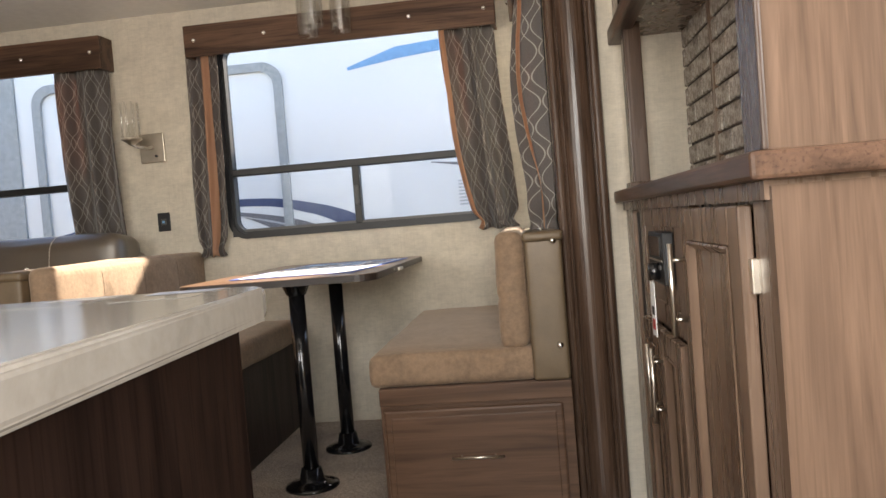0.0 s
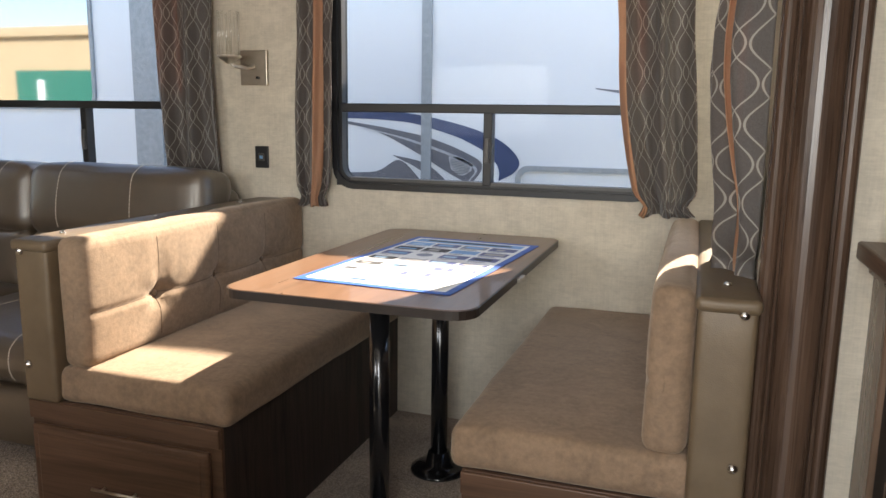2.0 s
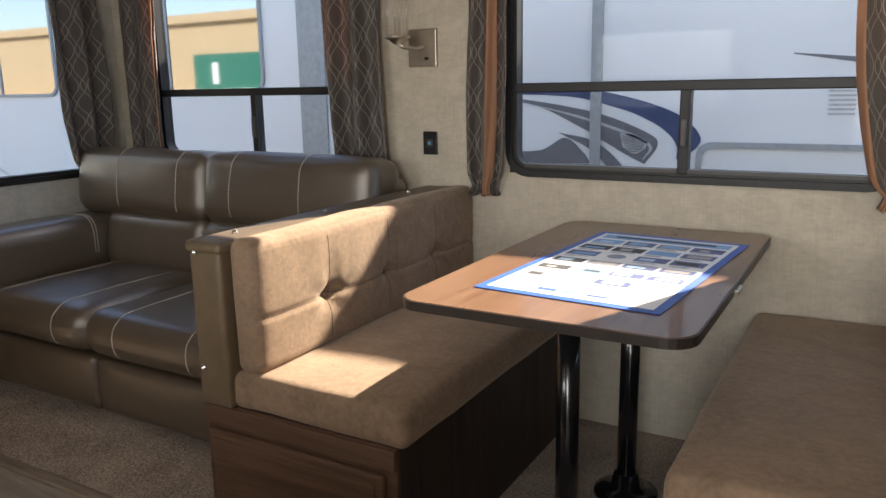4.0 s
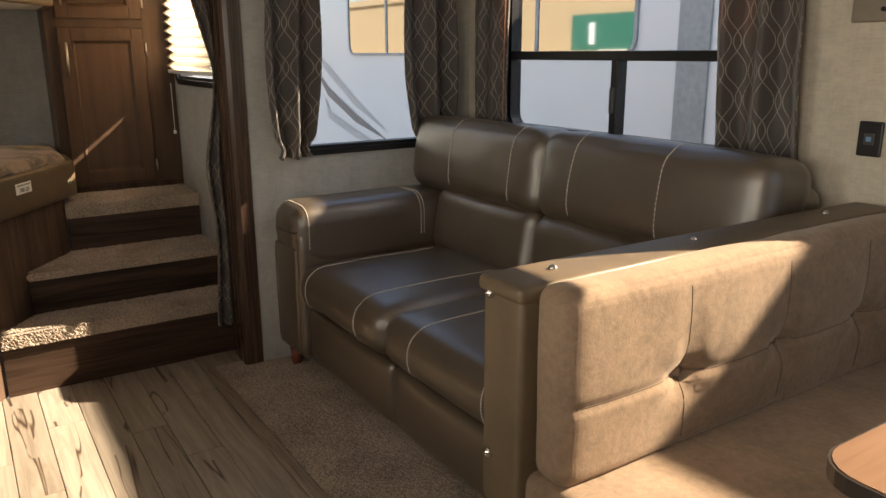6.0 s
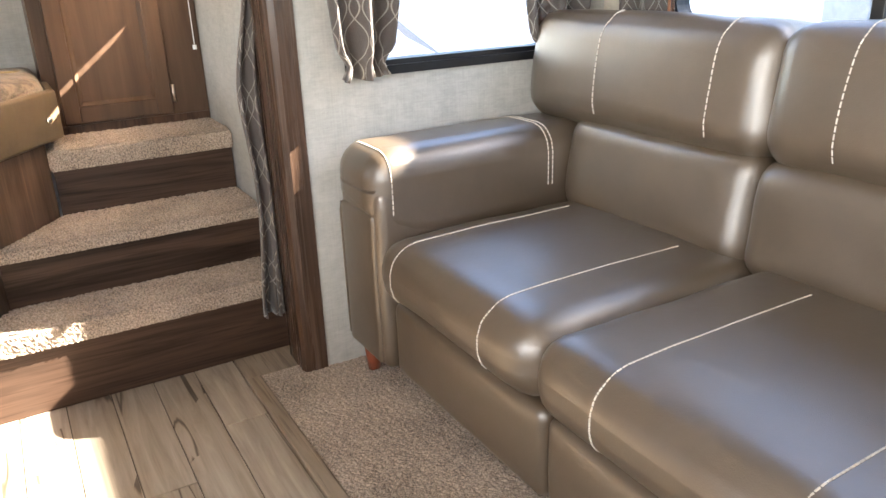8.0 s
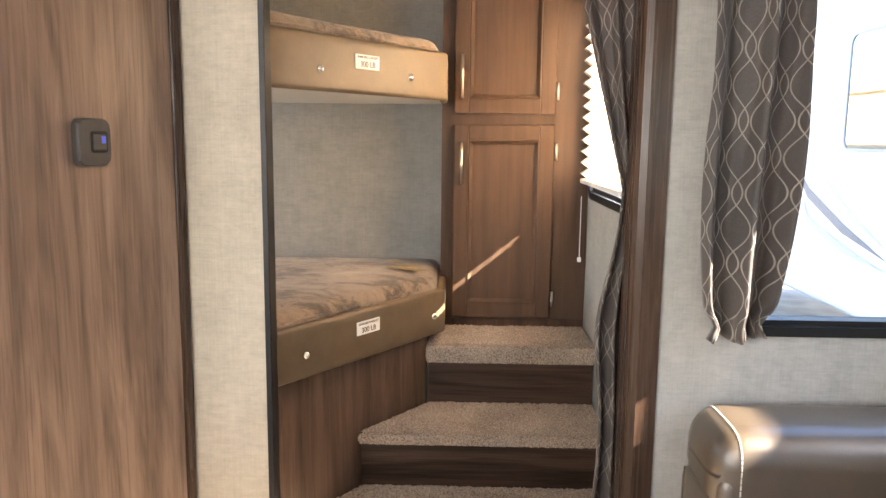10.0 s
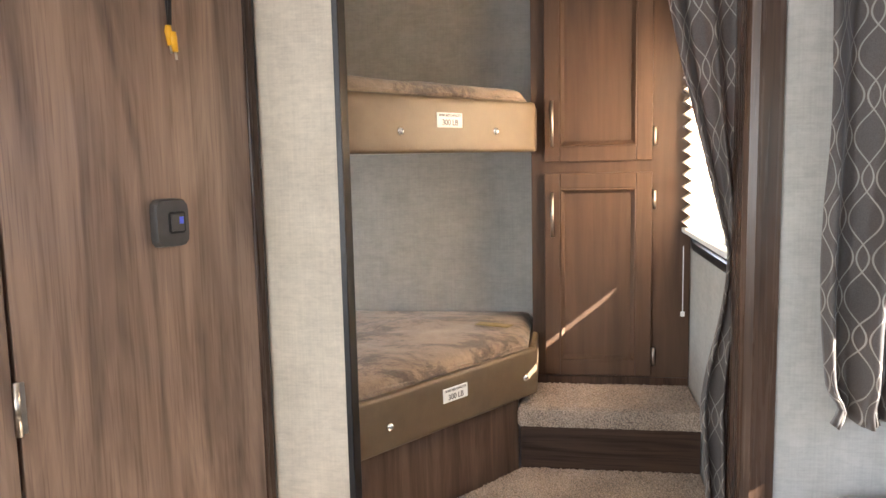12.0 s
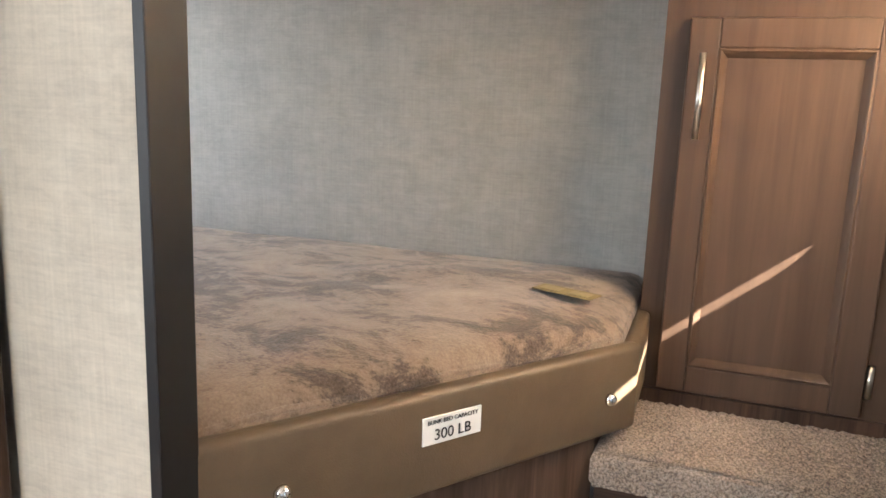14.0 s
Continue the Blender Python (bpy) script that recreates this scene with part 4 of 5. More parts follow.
# ---- sofa ----
def sofa():
    th = thing("sofa", "dark brown leather two-seat sofa with pale stitching", "sofa", (-2.67, 3.1, 0))
    x0, x1 = -3.55, -1.785
    ax, bx = -3.295, -1.925
    mid = -2.642
    part("base", rbox(ax - 0.01, bx + 0.01, 2.69, 3.3, 0.09, 0.315, 0.03, 8), M_LEATHER, th, "", True)
    seats, backs, arms = [], [], []
    for a, b in ((ax, mid - 0.002), (mid + 0.002, bx)):
        part("front_panel", rbox(a, b, 2.632, 2.70, 0.085, 0.298, 0.026, 8, (0, 0.012, 0), 0.003, a), M_LEATHER, th, "", True)
        seats.append((a, b, part("seat_cushion", rbox(a - 0.010, b + 0.010, 2.592, 3.33, 0.312, 0.482, 0.068, 14, (0.0, 0.012, 0.014), 0.004, a + 1), M_LEATHER, th, "dark brown leather seat cushion", True)))
    tilt = Matrix.Translation((0, 3.27, 0.46)) @ Matrix.Rotation(radians(-8), 4, "X") @ Matrix.Translation((0, -3.27, -0.46))
    for k, (a, b) in enumerate(((ax - 0.012, -2.668), (-2.682, bx + 0.012))):
        part("lumbar_cushion", rbox(a, b, 3.185, 3.36, 0.44, 0.712, 0.055, 12, (0, 0.016, 0.006), 0.007, a, tilt), M_LEATHER, th, "dark brown leather lower back cushion", True)
        e0, e1 = (x0 + 0.03, b) if k == 0 else (a, x1 - 0.02)
        backs.append((e0, e1, part("back_cushion", rbox(e0 - 0.004, e1 + 0.004, 3.175, 3.40, 0.69, 0.992, 0.068, 14, (0, 0.014, 0.010), 0.007, a + 2, tilt), M_LEATHER, th, "dark brown leather upper back cushion", True)))
    part("back_shell", rbox(x0 + 0.02, x1 - 0.02, 3.36, 3.50, 0.08, 0.90, 0.04, 6), M_LEATHER, th, "", True)
    for a, b in ((x0, ax + 0.004), (bx - 0.004, x1)):
        bm = rbox(a, b, 2.596, 3.42, 0.425, 0.694, 0.066, 16, (0.002, 0.002, 0.004), 0.0015, a)
        inner = 1 if b > -3.0 else -1
        for v in bm.verts:
            k = max(0.0, min(1.0, (0.56 - v.co.z) / 0.10)) * max(0.0, min(1.0, (2.72 - v.co.y) / 0.10))
            far = (b - v.co.x) / (b - a) if inner < 0 else (v.co.x - a) / (b - a)
            v.co.z += k * (0.055 + 0.065 * far)          # the front hood rises towards the outside
            if v.co.y < 2.66 and v.co.z > 0.6:
                v.co.z -= 0.012 * (2.66 - v.co.y) / 0.06
        ar = part("armrest", bm, M_LEATHER, th, "dark brown leather padded arm", True)
        part("arm_side", rbox(a + 0.004, b - 0.004, 2.608, 3.40, 0.085, 0.60, 0.03, 8, (0.002, 0.003, 0), 0.002), M_LEATHER, th, "", True)
        part("arm_front", rbox(a + 0.022, b - 0.03, 2.600, 2.63, 0.10, 0.53, 0.012, 8, (0, 0.003, 0), 0.001), M_LEATHER, ar, "", True)
        lo, hi = a + 0.022, b - 0.03
        part("piping", tube([(lo, 2.603, 0.12), (lo, 2.601, 0.3), (lo, 2.601, 0.50), (lo + 0.01, 2.600, 0.525)], 0.0035, 6), M_LEATHER, ar, "", True)
        arms.append((a, b, ar))
    for x in (x0 + 0.075, x1 - 0.075):
        for y in (2.645, 3.4):
            part("leg", tube([(x, y, 0.008), (x, y, 0.085)], [0.018, 0.026], 12), M_WOODLEG, th, "reddish tapered wooden leg", True)
    bpy.context.view_layer.update()
    for a, b, s in seats:
        for x in ((-3.2, -2.8) if a < -3 else (-2.455, -2.092)):
            p = lay(s, [((x, 2.3, 0.335 + 0.115 * i / 12), (0, 1, 0)) for i in range(13)])
            y0 = p[-1].y
            stitch(s, p + lay(s, [((x, y0 + 0.004 + (3.14 - y0) * (i / 16) ** 1.3, 0.9), (0, 0, -1)) for i in range(17)]))
    for e0, e1, s in backs:
        for x in ((-3.195, -2.815) if e0 < -3 else (-2.5, -2.13)):
            p = lay(s, [((x, 2.6, 0.735 + 0.215 * i / 14), (0, 1, 0)) for i in range(15)])
            stitch(s, p + lay(s, [((x, p[-1].y + 0.004 + 0.07 * i / 7, 1.3), (0, 0, -1)) for i in range(8)]))
    for n_, (a, b, s) in enumerate(arms):
        for yy in (2.650, 3.14, 3.155):
            p = lay(s, [((b + 0.3, yy, 0.53 + 0.10 * i / 7), (-1, 0, 0)) for i in range(8)])
            p += lay(s, [((b - 0.06 + 0.3 * math.cos(k), yy, 0.63 + 0.3 * math.sin(k)), (-math.cos(k), 0, -math.sin(k))) for k in (0.2, 0.4, 0.6, 0.8, 1.0, 1.2, 1.4)])
            q = lay(s, [((b - 0.065 - (b - a - 0.10) * i / 12, yy, 1.0), (0, 0, -1)) for i in range(13)])
            if n_ == 0:
                stitch(s, p + q)
            else:
                stitch(s, q)
    return th


sofa()

# ---- curtains and valances ----
def valance(axis, a0, a1, z0, z1, d, side, label):
    th = thing("valance", label, "valance", onplane(axis, (a0 + a1) / 2, z0, d), "window valances")
    board = part("board", abox(axis, a0, a1, z0, z1, d + side * 0.095, d + side * 0.115, 0.004), M_TRIMX if axis == "y" else M_TRIMY, th)
    for e0, e1 in ((a0, a0 + 0.02), (a1 - 0.02, a1)):
        part("return", abox(axis, e0, e1, z0, z1, d, d + side * 0.096), M_TRIMX, th)
    part("lid", abox(axis, a0 + 0.02, a1 - 0.02, z1 - 0.02, z1, d + 0.001 * side, d + side * 0.096), M_TRIMX, th)
    k = max(2, round((a1 - a0) / 0.4))
    for i in range(k + 1):
        a = a0 + 0.05 + (a1 - a0 - 0.1) * i / k
        screw_at(th, onplane(axis, a, (z0 + z1) / 2, d + side * 0.115), (0, side, 0) if axis == "y" else (side, 0, 0))
    return th


valance("y", -1.515, -0.065, 1.78, 1.925, YB, -1, "dark wood window valance with chrome buttons over the dinette")
valance("y", XL + 0.13, -1.93, 1.775, 1.93, YB, -1, "dark wood window valance with chrome buttons over the sofa")
valance("x", 2.605, YB - 0.13, 1.775, 1.915, XL, 1, "dark wood window valance with chrome buttons on the end wall")
valance("x", 2.56, YB - 0.13, 1.775, 1.915, XR, -1, "dark wood window valance with chrome buttons beside the casing")
C = "grey ogee-patterned curtain "
curtain(C + "with orange lining by the dinette table", "y", (-1.545, -1.395), (-1.555, -1.42), 0.845, 1.82, YB, -1, 2, 0.016, lining=(0.55, 0.80), seed=1)
curtain(C + "gathered at the dinette window corner", "y", (-0.335, -0.085), (-0.225, -0.025), 0.875, 1.82, YB, -1, 2, 0.024, lining=(0.0, 0.12), seed=2)
curtain(C + "beside the sofa window", "y", (-2.215, -1.945), (-2.15, -1.91), 0.84, 1.82, YB, -1, 2, 0.024, seed=3)
curtain(C + "in the corner behind the sofa", "y", (XL + 0.12, -3.21), (XL + 0.14, -3.22), 0.84, 1.82, YB, -1, 2, 0.017, lining=(0.9, 1.0), seed=4)
curtain(C + "sunlit hem on the end wall", "x", (2.595, 2.825), (2.61, 2.77), 0.85, 1.80, XL, 1, 2, 0.024, seed=5)
curtain(C + "on the end wall in the corner", "x", (3.18, 3.44), (3.23, 3.44), 0.84, 1.80, XL, 1, 2, 0.024, seed=6)
curtain(C + "with orange lining beside the dark casing", "x", (2.515, 2.86), (2.53, 2.80), 0.86, 1.80, XR, -1, 3, 0.028, puffy=0.04, lining=(0.12, 0.26), seed=7)
curtain(C + "tied at the middle beside the stairs", "x", (2.235, 2.47), (2.405, 2.485), 0.15, 2.30, XL - 0.20, 1, 2, 0.016, waist=(0.512, 2.456, 2.486, 0.20), full=0.95, seed=8, group="", name="doorway_curtain")

# ---- sconce, outlet ----
sc = thing("wall_sconce", "brushed nickel wall sconce with clear ribbed glass shade", "wall lamp", (-1.77, YB, 1.33))
part("backplate", abox("y", -1.83, -1.705, 1.32, 1.46, YB - 0.014, YB - 0.001, 0.004), M_PLATE, sc)
part("arm", tube([(-1.765, YB - 0.012, 1.395), (-1.765, YB - 0.06, 1.385), (-1.80, YB - 0.10, 1.392), (-1.815, YB - 0.11, 1.405)], 0.007), M_METAL, sc, "", True)
part("cup", tube([(-1.815, YB - 0.11, 1.40), (-1.815, YB - 0.11, 1.415), (-1.815, YB - 0.11, 1.425), (-1.815, YB - 0.11, 1.432)], [0.012, 0.03, 0.048, 0.046], 20), M_METAL, sc, "", True)
part("candle", tube([(-1.815, YB - 0.11, 1.43), (-1.815, YB - 0.11, 1.50)], 0.012, 12), M_CLEAR, sc)
for k in range(8):
    a = 2 * math.pi * k / 8
    px, py = -1.815 + 0.04 * math.cos(a), YB - 0.11 + 0.04 * math.sin(a)
    part("glass_rod", tube([(px, py, 1.43), (px, py, 1.60)], 0.0048, 8), M_CLEAR, sc, "clear glass rod", True)
part("switch_knob", tube([(-1.745, YB - 0.014, 1.35), (-1.745, YB - 0.026, 1.35)], 0.006), M_BLACK, sc)
ol = thing("usb_outlet", "black charging socket plate on the cream wall", "socket", (-1.745, YB, 1.02))
part("plate", abox("y", -1.775, -1.712, 0.985, 1.075, YB - 0.010, YB - 0.001, 0.004), M_BLACK, ol)
part("port", abox("y", -1.757, -1.730, 1.015, 1.045, YB - 0.013, YB - 0.009, 0.001), M_GREYPL, ol)
part("port", abox("y", -1.750, -1.737, 1.024, 1.036, YB - 0.0145, YB - 0.0125), M_SKYBLUE, ol, "small blue light")

# pendant over the dinette
pd = thing("pendant_lamp", "nickel ceiling lamp with clear glass cylinder shades over the dinette", "ceiling lamp", (-0.73, 2.95, SCEIL))
part("canopy", tube([(-0.73, 2.95, SCEIL - 0.002), (-0.73, 2.95, SCEIL - 0.03)], 0.07, 24), M_METAL, pd, "", True)
for k in range(3):
    a = 2 * math.pi * k / 3 + 0.4
    px, py = -0.73 + 0.08 * math.cos(a), 2.95 + 0.08 * math.sin(a)
    am = part("arm", tube([(-0.73, 2.95, SCEIL - 0.025), (px, py, SCEIL - 0.13)], 0.007), M_METAL, pd, "", True)
    part("socket", tube([(px, py, SCEIL - 0.12), (px, py, SCEIL - 0.17)], 0.024, 16), M_METAL, am, "", True)
    gl = bmesh.new()
    tube([(px, py, SCEIL - 0.16), (px, py, SCEIL - 0.335)], 0.042, 24, gl, caps=False)
    tube([(px, py, SCEIL - 0.335), (px, py, SCEIL - 0.16)], 0.039, 24, gl, caps=False)
    part("shade", gl, M_CLEAR, pd, "clear glass cylinder shade", True)

# ---- kitchen island ----
isl = thing("kitchen_island", "dark wood kitchen island with pale stone-look top", "kitchen island", (-0.9, 0.7, 0))
ip = [(-0.345, 0.20), (-0.402, 1.17), (-0.409, 1.203), (-0.428, 1.225), (-0.460, 1.234), (-1.75, 1.234), (-1.75, 0.20)]
ib = [(-0.385, 0.23), (-0.445, 1.165), (-0.475, 1.2), (-1.72, 1.2), (-1.72, 0.23)]
part("body", prism(ib, 0.0, 0.783), M_ISLAND, isl)
part("corner_post", tube([(-0.462, 1.182, 0.0), (-0.462, 1.182, 0.78)], 0.012, 10), M_ISLAND, isl)
ct = tagged(part("countertop", prism(ip, 0.785, 0.836, 0.012, seg=3), M_STONE), "pale beige stone-look countertop with rounded edge on the island", "countertop")
M_FILM = plain("clear_print_film", (0.36, 0.34, 0.31), 0.12, var=0.03, bumps=0)
for dx, dark in ((-0.535, True), (-0.70, False)):
    lf = thing("leaflet", "pale printed sheet lying flat on the counter", "leaflet", (dx, 1.16, 0.836), "leaflets on the counter")
    part("sheet", box(dx - 0.062, dx + 0.062, 1.07, 1.222, 0.8363, 0.8368), M_FILM, lf)
    for r in range(6):
        y = 1.165 + r * 0.0095
        part("text_line", box(dx - 0.055, dx + (0.055 if r % 3 else 0.03), y, y + 0.004, 0.8368, 0.837), M_GREYINK if dark else M_GREYTXT, lf)
    if dark:
        part("heading", box(dx - 0.04, dx + 0.055, 1.148, 1.157, 0.8368, 0.837), M_INK, lf, "black heading line")

# ---- entertainment cabinet ----
ec = thing("media_cabinet", "dark walnut media cabinet with radio, doors and niche", "cabinet", (0.7, 1.7, 0))
CX = 0.385
part("end_panel", box(CX - 0.004, 1.5, 1.02, 1.045, 0.0, 0.948), M_PLINTH, ec, "lighter walnut end panel")
part("body", box(CX + 0.02, 1.5, 1.045, YW - 0.002, 0.0, 0.945), M_CAB, ec)
part("top", box(CX - 0.035, 1.5, 0.995, YW - 0.003, 0.955, 0.992, 0.006), M_TRIMY, ec, "dark wood top with rounded edge")
part("sub_rail", box(CX - 0.01, 1.5, 1.03, YW - 0.003, 0.93, 0.956), M_CAB, ec)
for a, b in ((1.045, 1.12), (1.545, 1.62), (2.13, 2.19), (2.33, YW - 0.002)):
    part("stile", box(CX, CX + 0.02, a, b, 0.0, 0.93, 0.002), M_CAB, ec)
# black plate stands in for the darkness of the open gap
part("dark_gap_plate", box(CX + 0.012, CX + 0.021, 2.19, 2.33, 0.3, 0.92), M_BLACK, ec)
part("rail", box(CX, CX + 0.02, 1.62, 2.13, 0.645, 0.70, 0.002), M_CAB, ec)
part("rail", box(CX, CX + 0.02, 1.62, 2.13, 0.885, 0.93, 0.002), M_CAB, ec)


def panel_door(parent, axis, a0, a1, z0, z1, d, side, material, rail=0.055, handle=None, raised=True, name="door"):
    """A framed cabinet door: stiles and rails round a sunk field with a bead."""
    dr = part(name, abox(axis, a0, a0 + rail, z0, z1, d, d + side * 0.02, 0.003), material, parent)
    for q in ((a1 - rail, a1, z0, z1), (a0 + rail, a1 - rail, z0, z0 + rail), (a0 + rail, a1 - rail, z1 - rail, z1)):
        part("frame_member", abox(axis, *q, d, d + side * 0.02, 0.003), material, dr)
    part("field", abox(axis, a0 + rail, a1 - rail, z0 + rail, z1 - rail, d, d + side * 0.006), material, dr)
    bd = 0.016
    o = [(a0 + rail, z0 + rail), (a1 - rail, z0 + rail), (a1 - rail, z1 - rail), (a0 + rail, z1 - rail)]
    i = [(a0 + rail + bd, z0 + rail + bd), (a1 - rail - bd, z0 + rail + bd), (a1 - rail - bd, z1 - rail - bd), (a0 + rail + bd, z1 - rail - bd)]
    bm = bmesh.new()
    steps = ((0.0, 0.0205), (0.004, 0.0225), (0.007, 0.0195), (bd, 0.007))
    rows = [[bm.verts.new(onplane(axis, pa + (a_in - pa) * e / bd, pb + (b_in - pb) * e / bd, d + side * h)) for (pa, pb), (a_in, b_in) in zip(o, i)] for e, h in steps]
    for r0, r1 in zip(rows, rows[1:]):
        for q in range(4):
            bm.faces.new((r0[q], r0[(q + 1) % 4], r1[(q + 1) % 4], r1[q]))
    part("bead", bm, material, dr)
    if handle:
        a, h0, h1 = handle
        w = (0, side, 0) if axis == "y" else (side, 0, 0)
        bar_handle(dr, onplane(axis, a, h0, d + side * 0.02), onplane(axis, a, h1, d + side * 0.02), w, 0.026, 0.0055)
    return dr


panel_door(ec, "x", 1.125, 1.545, 0.05, 0.925, CX, -1, M_CAB, 0.06, (1.515, 0.68, 0.86))
panel_door(ec, "x", 1.62, 1.87, 0.05, 0.64, CX, -1, M_CAB, 0.05, (1.845, 0.42, 0.60))
panel_door(ec, "x", 1.88, 2.13, 0.05, 0.64, CX, -1, M_CAB, 0.05, (1.905, 0.42, 0.60))
for z in (0.80, 0.15):
    part("hinge", box(CX - 0.010, CX + 0.002, 1.108, 1.122, z, z + 0.05, 0.002), M_METAL, ec, "pale metal hinge")
part("radio_panel", box(CX + 0.004, CX + 0.02, 1.62, 2.13, 0.70, 0.885), M_CAB, ec)
rd = thing("car_radio", "black dash radio with knob set in the cabinet", "radio", (CX, 1.83, 0.79))
part("body", box(CX - 0.022, CX + 0.004, 1.735, 1.93, 0.755, 0.875, 0.004), M_BLACK, rd)
part("screen", box(CX - 0.025, CX - 0.021, 1.76, 1.90, 0.82, 0.865), M_GLOSSBLK, rd)
part("slot", box(CX - 0.024, CX - 0.021, 1.75, 1.915, 0.808, 0.812), M_METAL, rd)
for k in range(6):
    part("button", box(CX - 0.026, CX - 0.021, 1.765 + k * 0.022, 1.78 + k * 0.022, 0.79, 0.80, 0.001), M_GREYPL, rd)
part("knob", tube([(CX - 0.022, 1.80, 0.785), (CX - 0.045, 1.80, 0.785)], 0.02, 20), M_GLOSSBLK, rd, "black round knob", True)
tg = thing("hanging_tag", "white paper tag hanging from the radio", "tag", (CX - 0.03, 1.84, 0.64))
part("string", tube([(CX - 0.022, 1.84, 0.79), (CX - 0.032, 1.842, 0.755)], 0.001, 5), M_WHITE, tg)
part("card", box(CX - 0.034, CX - 0.032, 1.815, 1.87, 0.63, 0.757), M_WHITE, tg)
part("print", box(CX - 0.0345, CX - 0.0318, 1.825, 1.86, 0.645, 0.67), M_RED, tg)
part("print", box(CX - 0.0345, CX - 0.0318, 1.825, 1.86, 0.68, 0.70), M_INK, tg)
# upper part: niche with brick-look panel
uc = thing("upper_cabinet", "dark walnut upper cabinet over a brick-look niche", "cabinet", (0.7, 1.7, 0.992))
part("side_panel", box(CX, 1.5, 1.035, 1.10, 0.993, CEIL - 0.01), M_PLINTH, uc, "lighter walnut side panel")
part("edge_strip", box(CX - 0.008, CX, 1.03, 1.115, 0.993, CEIL - 0.01, 0.003), M_TRIM, uc)
part("far_post", box(CX, CX + 0.05, 2.27, 2.33, 0.993, CEIL - 0.01, 0.004), M_TRIM, uc)
part("post_base", box(CX - 0.01, CX + 0.06, 2.255, 2.345, 0.993, 1.01, 0.003), M_TRIM, uc)
part("box", box(CX, 0.62, 1.10, YW - 0.003, 1.47, CEIL - 0.01, 0.004), M_CAB, uc)
part("light_rail", box(CX - 0.02, CX + 0.03, 1.10, YW - 0.003, 1.45, 1.50, 0.006), M_TRIMY, uc)
br = thing("brick_panel", "weathered grey-brown brick-look panel in the niche", "wall panel", (0.6, 1.7, 0.993))
part("backing", box(0.60, 0.62, 1.10, YW - 0.003, 0.993, 1.47), M_MORTAR, br)
part("seam_strip", box(0.588, 0.60, 2.10, 2.13, 0.993, 1.47), M_CAB, br)

for ob in (ec, uc, br, rd, tg):
    ob.location += Vector((-0.064, 0.032, -0.022))

# ---- bunk room ----
RA, RD = Vector((-3.65, 1.549, 0)), Vector((-0.821, 0.571, 0)).normalized()
RN = Vector((RD.y, -RD.x, 0))
if RN.x < 0:
    RN = -RN


def along(s, z, out=0.0):
    p = RA + RD * s + RN * out
    return Vector((p.x, p.y, z))


def slab(s0, s1, z0, z1, o0, o1, r=0.012, puff=0.0, rough=0.0):
    """A soft-edged board along the slanting bunk front."""
    bm = rbox(s0, s1, o0, o1, z0, z1, r, 8, (0, puff, 0), rough)
    m = Matrix(((RD.x, RN.x, 0, RA.x), (RD.y, RN.y, 0, RA.y), (0, 0, 1, 0), (0, 0, 0, 1)))
    bmesh.ops.transform(bm, matrix=m, verts=bm.verts)
    return bm


def text(parent, body, size, p, xdir, mat_, name="lettering"):
    cu = bpy.data.curves.new(name, "FONT")
    cu.body, cu.size, cu.align_x, cu.align_y, cu.extrude = body, size, "CENTER", "CENTER", 0.0003
    tmp = bpy.data.objects.new(name, cu)
    scene.collection.objects.link(tmp)
    bpy.context.view_layer.update()
    me = bpy.data.meshes.new_from_object(tmp.evaluated_get(bpy.context.evaluated_depsgraph_get()))
    bpy.data.objects.remove(tmp)
    xd = Vector(xdir).normalized()
    zd = xd.cross(Vector((0, 0, 1)))
    me.transform(Matrix(((xd.x, 0, zd.x, p[0]), (xd.y, 0, zd.y, p[1]), (xd.z, 1, zd.z, p[2]), (0, 0, 0, 1))))
    me.materials.clear()
    me.materials.append(mat_)
    ob = new(name, me)
    ob.parent = parent
    ob.matrix_parent_inverse = Matrix.Translation(parent.location).inverted() if parent.type == "EMPTY" else Matrix.Identity(4)
    return ob


